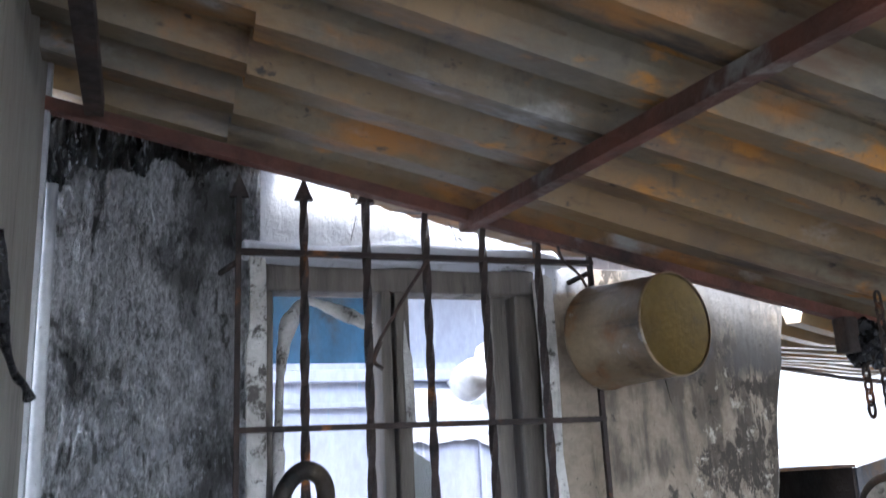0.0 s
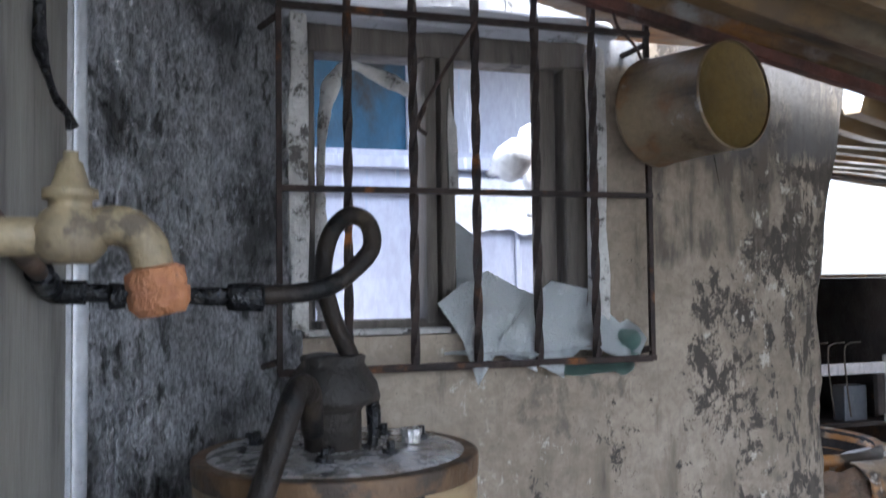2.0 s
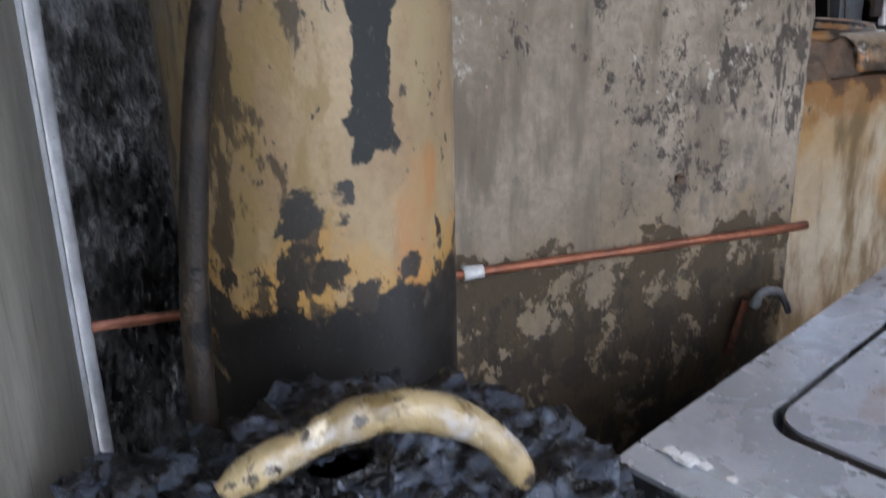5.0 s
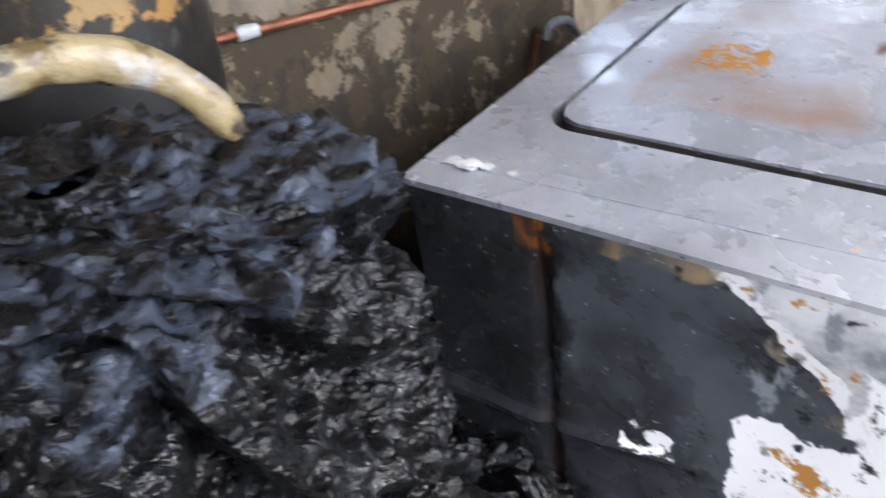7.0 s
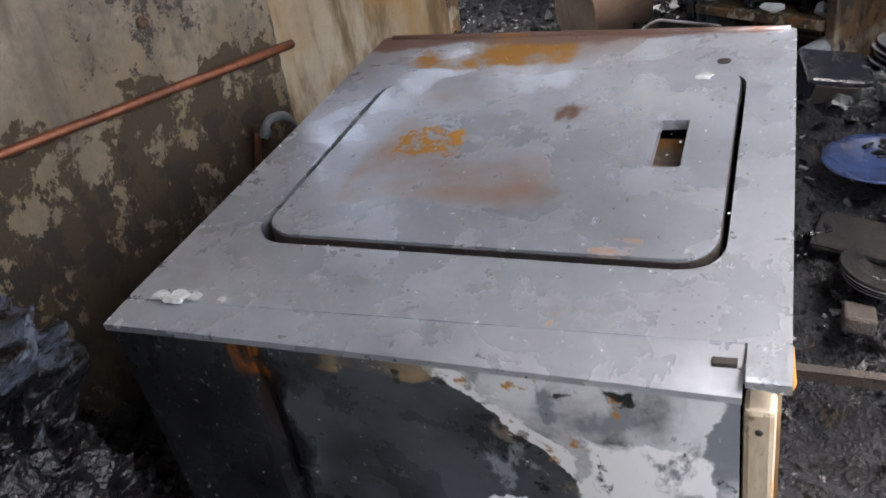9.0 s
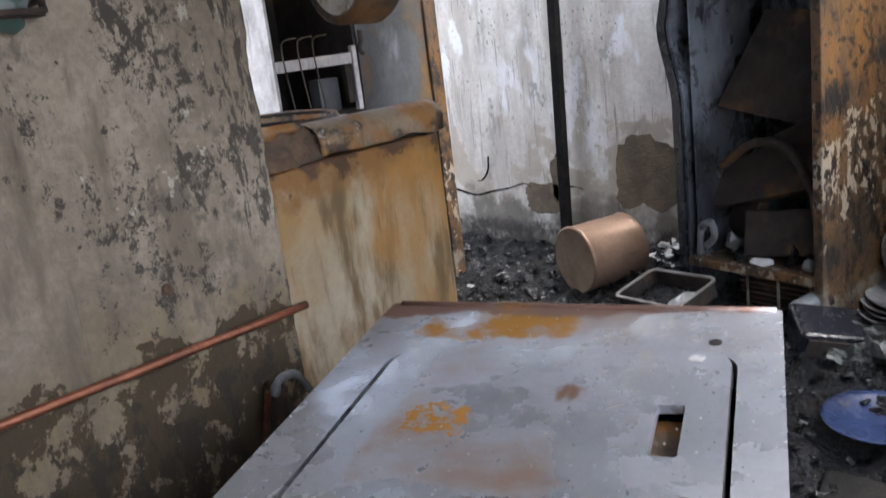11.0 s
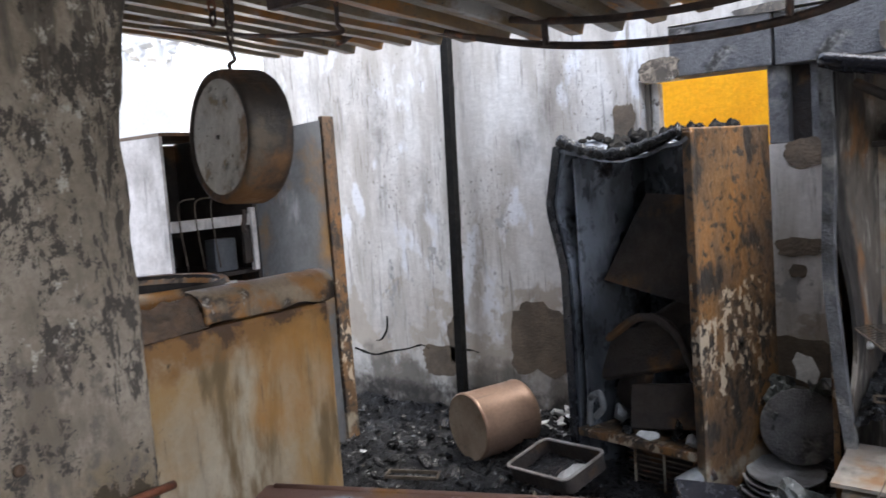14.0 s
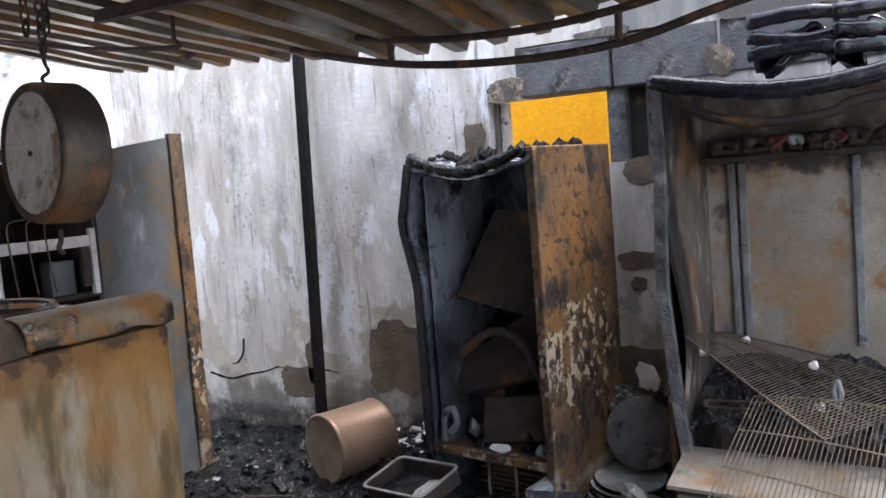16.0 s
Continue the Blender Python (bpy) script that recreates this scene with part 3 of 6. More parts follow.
def tube(pts, radius, seg=12, wob=0.0, twist=0.0, square=False):
    """A tube along pts. radius: a number or a function of 0..1."""
    bm = bmesh.new()
    pts = [Vector(q) for q in pts]
    rings, up = [], Vector((0.0123, 0.02, 1.0)).normalized()
    d0 = (pts[1] - pts[0]).normalized()
    if abs(d0.dot(up)) > 0.9:
        up = Vector((1, 0.01, 0))
    side = d0.cross(up).normalized()
    seg = 4 if square else seg
    for k, q in enumerate(pts):
        d = (pts[min(k + 1, len(pts) - 1)] - pts[max(k - 1, 0)]).normalized()
        side = (side - d * side.dot(d)).normalized()
        nrm = d.cross(side)
        r = radius(k / (len(pts) - 1)) if callable(radius) else radius
        r *= 1 + wob * (noise.noise(q * 40)) if wob else 1
        ring = []
        for i in range(seg):
            a = 2 * math.pi * (i + 0.5) / seg + twist * k
            ring.append(bm.verts.new(q + (side * math.cos(a) + nrm * math.sin(a)) * r))
        rings.append(ring)
    for a, b in zip(rings, rings[1:]):
        for i in range(seg):
            j = (i + 1) % seg
            bm.faces.new((a[i], a[j], b[j], b[i]))
    bm.faces.new(rings[0][::-1])
    bm.faces.new(rings[-1])
    bmesh.ops.recalc_face_normals(bm, faces=bm.faces)
    return bm


def line(a, b, n):
    a, b = Vector(a), Vector(b)
    return [a.lerp(b, i / n) for i in range(n + 1)]


def plate(outline, thick, m=None, bend=0.0):
    """An irregular flat piece: outline in (x, z), thickness along y."""
    bm = bmesh.new()
    f = [bm.verts.new((x, -thick / 2, z)) for x, z in outline]
    b = [bm.verts.new((x, thick / 2, z)) for x, z in outline]
    bm.faces.new(f)
    bm.faces.new(b[::-1])
    for i in range(len(f)):
        j = (i + 1) % len(f)
        bm.faces.new((f[j], f[i], b[i], b[j]))
    bmesh.ops.recalc_face_normals(bm, faces=bm.faces)
    if m is not None:
        bmesh.ops.transform(bm, matrix=m, verts=bm.verts)
    return bm


def ragged(cx, cz, rx, rz, n, jitter, r):
    return [(cx + rx * (1 + jitter * (r.random() - 0.5)) * math.cos(2 * math.pi * i / n), cz + rz * (1 + jitter * (r.random() - 0.5)) * math.sin(2 * math.pi * i / n)) for i in range(n)]


def rough_up(bm, amount, scale):
    for v in bm.verts:
        v.co += Vector(noise.noise_vector(v.co * scale)) * amount


def sheet(nu, nv, fn):
    """A grid surface from fn(u, v)."""
    bm = bmesh.new()
    vs = [[bm.verts.new(fn(i / nu, j / nv)) for j in range(nv + 1)] for i in range(nu + 1)]
    for i in range(nu):
        for j in range(nv):
            bm.faces.new((vs[i][j], vs[i + 1][j], vs[i + 1][j + 1], vs[i][j + 1]))
    return bm


def solid(bm, thick):
    """Give a surface thickness, away from its normals."""
    bm.normal_update()
    bmesh.ops.solidify(bm, geom=bm.faces[:], thickness=thick)
    bmesh.ops.recalc_face_normals(bm, faces=bm.faces)
    return bm

# ---- structure ----
FLOOR_Z = 0.0


def ground_height(x, y):
    t = min(1.0, max(0.0, (x - 1.75) / 1.3))
    z = 0.34 * t * t * (3 - 2 * t)
    z += 0.10 * math.exp(-((x - 3.55) ** 2 + (y - 2.05) ** 2) / 0.08)
    return z


def ground_at(x, y):
    z = ground_height(x, y)
    if 0 < x < 4 and -2 < y < 4.5:
        z += 0.045 * noise.noise((x * 5, y * 5, 0)) + 0.03 * noise.noise((x * 14, y * 14, 3)) + 0.018 * noise.noise((x * 34, y * 34, 5))
    return z


g = part("ground", sheet(150, 190, lambda u, v: (lambda x, y: (x, y, ground_at(x, y)))(-0.1 + 3.95 * u, -2.6 + 7.8 * v)), "ash")
structure(g, "floor buried under wet black ash and charred debris", "floor")
g = part("outer_ground", sheet(4, 4, lambda u, v: (-300 + 600 * u, -300 + 600 * v, -0.12)), "yard")
structure(g, "open ground outside reaching the horizon", "ground")


def wall_slabs(slabs):
    bm = bmesh.new()
    for s in slabs:
        box(*s, bm=bm)
    return bm


WY0, WY1 = 1.89, 2.03


def north_end(z):
    """Where the wall stops: its plaster swells out towards the roof."""
    return 1.508 + 0.085 * max(0.0, min(1.0, (z - 1.62) / 0.45)) ** 1.3 + 0.006 * noise.noise((z * 9, 2, 1)) + 0.004 * noise.noise((z * 31, 5, 1))


def pier(u, v):
    """Plastered pier beside the window, rounded into its end face."""
    z = min(2.44 - 0.224 * 1.3, 2.40) * v
    e = north_end(z)
    d = 0.0022 * noise.noise((u * 9, z * 8, 3)) + 0.0012 * noise.noise((u * 40, z * 40, 6))
    if u < 0.8:
        return (1.0 + (e - 0.02 - 1.0) * u / 0.8, WY0 + d, z)
    a = (u - 0.8) / 0.2
    if a < 0.5:
        q = radians(90 * a / 0.5)
        return (e - 0.02 + 0.02 * math.sin(q), WY0 + 0.02 - 0.02 * math.cos(q) + d, z)
    return (e, WY0 + 0.02 + (WY1 - WY0 - 0.02) * (a - 0.5) / 0.5, z)


bm = sheet(60, 120, pier)
box(1.0, WY0 + 0.012, 0, 1.50, WY1, 2.12, bm=bm)
box(0.43, WY0, 0, 1.0, WY1, 1.59, bm=bm)
# the strip over the window follows the slope of the roof, with a crumbled top
strip = sheet(60, 8, lambda u, v: (0.43 + 0.57 * u, WY0 + 0.002 * noise.noise((u * 20, v * 4, 2)), 2.155 + (2.425 - 0.224 * (0.43 + 0.57 * u) + (0.035 if u < 0.3 else -0.02) - 2.155) * v + (0.006 * noise.noise((u * 24, 3, 3)) if v in (0.0, 1.0) else 0)))
join(bm, solid(strip, 0.12))
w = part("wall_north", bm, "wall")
structure(w, "plastered wall with black mould-like soot speckles and peeling lower render", "wall")
for k, pts in enumerate((((1.225, 2.05), (1.235, 1.99), (1.255, 1.93), (1.262, 1.87)), ((0.60, 2.30), (0.608, 2.25), (0.60, 2.19)), ((0.80, 2.23), (0.808, 2.20), (0.806, 2.17)))):
    part("crack", tube(smooth_path([(x + 0.004 * (i % 2), WY0 - 0.0005, z) for i, (x, z) in enumerate(pts)]), lambda t: 0.0013 * (1 - 0.6 * t), 6, 0.5), "sootlump", w)
part("pipe_stub", lathe([(0.011, 0.0), (0.012, 0.006), (0.008, 0.008), (0.0, 0.004)], 16), "rustrim", w).matrix_world = pose(1.215, WY0, 1.0, 90, 0, 0)


def stucco(u, v):
    x, z = 0.43 * u, 2.40 * v
    d = 0.011 * noise.noise((x * 105, 3, z * 45)) + 0.012 * (0.3 - abs(noise.noise((x * 60, 8, z * 24)))) + 0.006 * noise.noise((x * 9, 1, z * 7))
    return (x, WY0 - 0.009 + d * min(1, (1 - u) * 14), z)


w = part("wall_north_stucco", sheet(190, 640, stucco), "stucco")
structure(w, "rough grey stucco blackened by soot beside the window", "wall")
w = part("wall_north_core", box(-0.1, WY0 + 0.006, 0, 0.43, WY1, 2.40), "wall")
structure(w, "masonry behind the sooty stucco", "wall")
w = part("wall_west", box(-0.1, -0.6, 0, 0.07, 1.80, 2.5), "panel")
structure(w, "pale painted side wall streaked with soot and rust", "wall")
# added behind the camera, out of view, to close the yard
w = part("wall_south", box(-3.0, -5.15, -0.1, 6.0, -5.0, 2.2), "whitewall")
structure(w, "unseen white wall added to close the open yard", "wall")
# far wall with its window opening
FX0, FX1 = 3.72, 3.87
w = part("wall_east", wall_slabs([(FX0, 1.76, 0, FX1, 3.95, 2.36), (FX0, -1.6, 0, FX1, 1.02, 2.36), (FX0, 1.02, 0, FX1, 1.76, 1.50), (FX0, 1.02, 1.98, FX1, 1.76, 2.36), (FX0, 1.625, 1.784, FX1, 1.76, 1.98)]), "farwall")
structure(w, "smoke-streaked white plaster wall with peeled patches", "wall")
w = part("wall_northeast", wall_slabs([(FX0, 4.75, 0, FX1, 6.2, 2.5), (1.0, 6.2, 0, FX1, 6.35, 3.0)]), "whitewall")
structure(w, "bright white wall in the open daylight behind", "wall")
# peeled patches on the far wall
r0 = random.Random(3)


def torn_patch(cy, cz, ry, rz, seed, n=44):
    """Outline of fallen plaster: blocky, with small tears."""
    out = []
    for i in range(n):
        a = 2 * math.pi * i / n
        c, q = math.cos(a), math.sin(a)
        m = 1 / (abs(c) ** 3.2 + abs(q) ** 3.2) ** (1 / 3.2) * (1 + 0.28 * noise.noise((c * 1.6, q * 1.6, seed)) + 0.14 * noise.noise((c * 5, q * 5, seed + 9)))
        out.append((cy + ry * c * m, cz + rz * q * m))
    return out


for k, (cy, cz, ry, rz) in enumerate(((2.29, 0.71, 0.18, 0.15), (2.86, 0.575, 0.11, 0.075), (2.76, 0.68, 0.045, 0.11), (1.17, 1.125, 0.085, 0.032), (1.175, 1.035, 0.03, 0.025), (1.14, 1.46, 0.07, 0.05), (1.20, 0.70, 0.16, 0.085), (1.83, 1.60, 0.045, 0.12))):
    p = part("peeled_patch", plate(torn_patch(cy, cz, ry, rz, k), 0.006, Matrix.Translation((FX0, 0, 0)) @ Matrix.Rotation(radians(90), 4, "Z")), "render", w)
    p.parent = bpy.data.objects["wall_east"]
for pts in (((3.43, 0.60), (3.30, 0.575), (3.18, 0.60), (3.07, 0.62), (2.98, 0.645), (2.93, 0.63)), ((3.19, 0.78), (3.20, 0.71), (3.24, 0.66), (3.28, 0.65)), ((2.74, 0.62), (2.69, 0.64), (2.63, 0.63))):
    part("crack", tube(smooth_path([(FX0 - 0.001, y, z) for y, z in pts]), lambda t: 0.006 * (1 - 0.5 * t), 6, 0.9), "sootlump", bpy.data.objects["wall_east"])
# lintel of concrete blocks over the far window
blk = box(-0.012, -0.192, -0.094, 0.16, 0.192, 0.094, 0.006)
rough_up(blk, 0.003, 30)
b0 = part("concrete_block", blk, "block", bpy.data.objects["wall_east"])
b0.location = (FX0, 1.43, 1.878)
for k in range(1, 6):
    c = b0.copy()
    scene.collection.objects.link(c)
    c.location = (FX0, 1.43 - 0.394 * k, 1.878 - 0.004 * (k % 2))
for cy, cz, ry, rz in ((0.84, 1.83, 0.05, 0.05), (0.62, 1.99, 0.20, 0.03), (1.66, 1.82, 0.08, 0.045), (1.25, 1.985, 0.10, 0.016)):
    part("plaster_remnant", plate(torn_patch(cy, cz, ry, rz, cy * 7), 0.010, Matrix.Translation((FX0 - 0.017, 0, 0)) @ Matrix.Rotation(radians(90), 4, "Z")), "wall", bpy.data.objects["wall_east"])
# side piers of the window opening
for y0, y1, z0, z1 in ((1.02, 1.12, 1.50, 1.782), (1.20, 1.27, 1.50, 1.782)):
    p = part("pier", box(FX0 + 0.03, y0, z0, FX1, y1, z1, 0.006), "block", bpy.data.objects["wall_east"])
# dark block stands in for the shaded recess between the piers
p = part("pier", box(FX0 + 0.09, 1.12, 1.50, FX1, 1.20, 1.782), "darkin", bpy.data.objects["wall_east"])
win2 = part("window_2", bmesh.new(), "paintwhite")
structure(win2, "small window opening with a broken white frame", "window")
part("window_frame", box(FX0 + 0.05, 1.70, 1.502, FX0 + 0.10, 1.73, 1.776, 0.004), "paintwhite", win2)
part("window_frame", box(FX0 + 0.05, 1.735, 1.502, FX0 + 0.09, 1.757, 1.776, 0.003), "wood", win2)
yw = part("wall_yellow", box(4.45, 0.2, -0.1, 4.6, 3.2, 3.4), "yellow")
structure(yw, "vivid yellow neighbouring wall in full daylight", "wall")
# neighbour's wall behind the barred window
nb = part("wall_neighbour", wall_slabs([(-0.6, 2.72, 0, 1.42, 2.82, 2.055)]), "lav")
structure(nb, "pale lavender metal partition behind the window", "wall")
part("rail", box(-0.6, 2.69, 2.0, 1.42, 2.718, 2.035, 0.004), "lav", nb)
part("rail", box(-0.6, 2.70, 1.93, 1.42, 2.718, 1.945, 0.002), "lav", nb)
for x in (0.52, 0.93, 1.16):
    part("seam", box(x, 2.708, 0.1, x + 0.012, 2.718, 1.93, 0.002), "lav", nb)
drape = sheet(30, 8, lambda u, v: (0.90 + 0.42 * u, 2.70 - 0.008 * math.sin(5 * u + 3 * v), 1.978 - (0.15 + 0.022 * noise.noise((u * 5, 1, 1)) + 0.012 * noise.noise((u * 13, 4, 1))) * v))
ob = part("melted_sheet", solid(drape, 0.004), "lampwhite")
tagged(ob, "white plastic sheet melted onto the lavender partition", "plastic sheet")
nb2 = part("wall_blue", box(-0.6, 2.95, 0, 0.90, 3.05, 2.9), "bluewall")
structure(nb2, "dark sooty blue painted wall beyond the partition", "wall")
nb3 = part("wall_blue_pale", box(0.90, 2.93, 0, 2.0, 3.04, 2.9), "lav")
structure(nb3, "pale lavender wall beyond the partition", "wall")
# eave added to keep skylight off the partition behind the window
nbr = part("eave", box(-0.6, 2.32, 2.44, 2.0, 3.05, 2.48), "roof")
structure(nbr, "sheet added over the passage to cut the skylight", "roof")

# ---- roof ----
SLOPE = -0.224


def roof_z(x, y=0.0):
    return 2.425 + SLOPE * min(x, 1.9) - 0.05 * max(0.0, x - 1.9)


def rib(y):
    """Trapezoid profile of the roof sheet."""
    p = (y / 0.148) % 1.0
    h = min(1.0, max(0.0, (abs(p - 0.5) - 0.19) / 0.07))
    return 0.044 * h


def roof_sheet(name, x0, x1, y0, y1, lift, sag, label):
    ny = int((y1 - y0) / 0.0148)

    def fn(u, v):
        x, y = x0 + (x1 - x0) * u, y0 + (y1 - y0) * v
        z = roof_z(x) + rib(y) + lift + 0.085 * max(0.0, y - 1.95) + 0.006 * noise.noise((x * 2.2, y * 2.2, 1))
        e = max(0.0, (x - 2.3) / 0.9)
        z += sag * e * e * (0.05 * math.sin(min(y, 2.1) * 2.6 + 0.6) + 0.03 * noise.noise((x * 3, y * 3, 8)))
        x += 0.012 * noise.noise((y * 7, 1, x0)) if u in (0.0, 1.0) else 0
        return (x, y, z)
    bm = sheet(int((x1 - x0) / 0.05), ny, fn)
    ob = part(name, solid(bm, 0.0015), "roof")
    return structure(ob, label, "roof")


roof_sheet("ceiling", 0.365, 1.98, 0.05, 1.862, 0.0, 0.0, "rust-stained corrugated steel roofing seen from below")
roof_sheet("ceiling_upper", -0.1, 0.47, -0.3, 1.885, 0.012, 0.0, "rust-stained corrugated steel roofing seen from below")
roof_sheet("ceiling_lower", 1.70, 3.12, 0.30, 3.25, 0.010, 1.0, "heat-warped corrugated roofing at the low eave")
rf = thing("roof_frame", "rusty red steel angle rafters under the roof sheets", "rafter")
part("rafter", tube(line((0.05, 1.80, roof_z(0.05) - 0.033), (2.05, 1.80, roof_z(2.05) - 0.033), 10), 0.016, square=True), "ironred", rf)
part("beam", tube(line((0.81, 1.83, 2.212), (0.955, 0.55, 2.197), 10), 0.019, square=True), "ironred", rf)
part("beam", tube(line((0.15, 1.72, 2.345), (0.15, -0.3, 2.345), 10), 0.02, square=True), "iron", rf)
part("beam", tube(line((2.02, 1.98, 1.945), (2.05, 0.12, 1.945), 10), 0.02, square=True), "iron", rf)
rod = [(2.95, 2.68, 2.17), (2.95, 2.16, 1.985), (2.95, 1.71, 1.87), (2.95, 1.31, 1.825), (2.95, 0.96, 1.83), (2.95, 0.65, 1.89), (2.95, 0.2, 1.96), (2.95, -0.6, 1.93)]
rods = thing("sagging_purlins", "fire-bent sagging steel purlins along the low eave", "purlin")
part("lower_rod", tube(smooth_path(rod), 0.013, 8), "iron", rods, smooth=True)
part("upper_rod", tube(smooth_path([(2.9, 2.6, 2.0), (2.9, 2.31, 2.06), (2.9, 1.67, 1.935), (2.9, 1.28, 1.90), (2.9, 0.94, 1.915), (2.9, 0.5, 1.97), (2.9, -0.4, 1.99)]), 0.012, 8), "iron", rods, smooth=True)
for a, b in (((2.93, 1.71, 1.87), (2.91, 1.70, 1.94)), ((2.93, 0.96, 1.835), (2.91, 0.95, 1.92)), ((2.93, 0.4, 1.935), (2.91, 0.4, 1.985))):
    part("tie", tube(line(a, b, 2), 0.011, 8), "iron", rods)
hang = thing("hanging_rod", "thin bent rusty rod hanging under the roof", "rod")
part("rod", tube(smooth_path([(2.3, 2.9, 2.06), (2.3, 2.4, 1.955), (2.3, 2.03, 1.905), (2.3, 2.02, 1.93), (2.3, 2.018, 1.99)]), 0.007, 8), "iron", hang, smooth=True)

# ---- barred window ----
win = part("window_1", bmesh.new(), "wood")
structure(win, "charred wooden window frame with its panes broken out", "window")
part("head", box(0.432, 1.935, 2.10, 0.998, 2.0, 2.152, 0.004), "wood", win)
part("jamb", box(0.432, 1.94, 1.60, 0.462, 2.0, 2.10, 0.004), "wood", win)
part("jamb", box(0.95, 1.93, 1.60, 0.996, 2.0, 2.10, 0.006), "wood", win)
part("jamb", box(0.905, 1.955, 1.615, 0.94, 2.005, 2.10, 0.006), "wood", win)
part("mullion", box(0.664, 1.925, 1.61, 0.685, 2.0, 2.10, 0.004), "wood", win)
part("mullion", box(0.690, 1.915, 1.61, 0.718, 1.99, 2.10, 0.005), "wood", win)
sl = box(0.432, 1.93, 1.592, 0.998, 2.0, 1.618, 0.006)
rough_up(sl, 0.004, 25)
part("sill", sl, "wood", win)
bm = box(0.435, 1.895, 1.592, 0.70, 1.928, 1.602, 0.003)
part("ledge", bm, "paintwhite", win)
# clinging remains of the left pane: a pale melted border
bm = tube(smooth_path([(0.478, 1.965, 1.61), (0.474, 1.965, 1.75), (0.476, 1.965, 1.88), (0.482, 1.965, 1.98), (0.50, 1.965, 2.055), (0.53, 1.965, 2.085), (0.58, 1.963, 2.07), (0.63, 1.963, 2.05), (0.655, 1.963, 2.035)]), lambda t: 0.011 + 0.004 * math.sin(t * 17), 8, 0.5)
part("pane_border", bm, "paintwhite", win, "crusted white border of a broken pane", True)
part("strip", plate([(0.70, 1.85), (0.718, 1.85), (0.716, 1.97), (0.708, 1.99), (0.702, 2.04), (0.698, 1.98)], 0.004, Matrix.Translation((0.004, 1.912, 0))), "paintwhite", win)
# plaster reveals, chipped
for x0, x1, z0, z1 in ((0.985, 1.012, 1.60, 2.13), (0.408, 0.442, 1.60, 2.15)):
    bm = box(x0, 1.876, z0, x1, 1.925, z1, 0.008)
    bmesh.ops.subdivide_edges(bm, edges=bm.edges[:], cuts=5, use_grid_fill=True)
    rough_up(bm, 0.008, 30)
    part("reveal", bm, "paintwhite", win, "chipped pale plaster reveal")
bm = box(0.40, 1.872, 2.145, 1.03, 1.93, 2.18, 0.008)
bmesh.ops.subdivide_edges(bm, edges=bm.edges[:], cuts=7, use_grid_fill=True)
rough_up(bm, 0.012, 28)
part("reveal", bm, "wall", win)

gr = thing("window_grille", "rusty wrought-iron window grille with twisted bars and arrow tips", "window grille")
GY = 1.848
gx = [0.388 + 0.1155 * k for k in range(7)]


def arrow_tip():
    bm = bmesh.new()
    bmesh.ops.create_cone(bm, cap_ends=True, segments=4, radius1=0.024, radius2=0.001, depth=0.045, matrix=Matrix.Diagonal((1, 0.35, 1, 1)) @ Matrix.Rotation(radians(45), 4, "Z"))
    return bm


for k, x in enumerate(gx):
    top = 2.255
    if k in (0, 6):
        part("edge_bar", tube(line((x, GY, 1.538), (x, GY, top), 4), 0.0065, square=True), "grille_iron", gr)
    else:
        part("twisted_bar", tube(line((x, GY, 1.542), (x, GY, top), 90), lambda t: 0.0085, twist=0.16 if k % 2 else 0.15, square=True), "grille_iron", gr)
    tip = arrow_tip()
    bmesh.ops.transform(tip, matrix=Matrix.Translation((x, GY, top + 0.018)), verts=tip.verts)
    part("arrow_tip", tip, "grille_iron", gr)
for z, x1 in ((2.15, gx[6]), (1.842, gx[6]), (1.538, gx[6])):
    part("rail", box(gx[0] - 0.004, GY - 0.010, z - 0.005, x1 + 0.004, GY - 0.0065 + 0.013, z + 0.005, 0.001), "grille_iron", gr)
part("ledge_plate", box(gx[0], GY + 0.008, 1.529, gx[6] + 0.006, WY0, 1.533), "grille_iron", gr)
for x, z in ((gx[0], 2.13), (gx[0], 1.555), (gx[6], 2.13), (gx[6], 1.555)):
    part("wall_stay", tube(line((x - 0.004, GY, z), (x - 0.03, WY0, z - 0.012), 2), 0.006, 6), "grille_iron", gr)
wirep = thing("bent_wire", "bent burnt wire dangling on the grille", "wire")
part("wire", tube(smooth_path([(0.735, 1.84, 2.145), (0.70, 1.855, 2.09), (0.665, 1.87, 2.03), (0.64, 1.872, 1.985), (0.622, 1.868, 1.93)]), 0.0035, 6), "iron", wirep, smooth=True)
part("clip", tube(smooth_path([(0.648, 1.87, 1.995), (0.634, 1.87, 1.96), (0.65, 1.87, 1.945)], 4), 0.004, 6), "iron", wirep)

# broken glass on the ledge
r1 = random.Random(11)


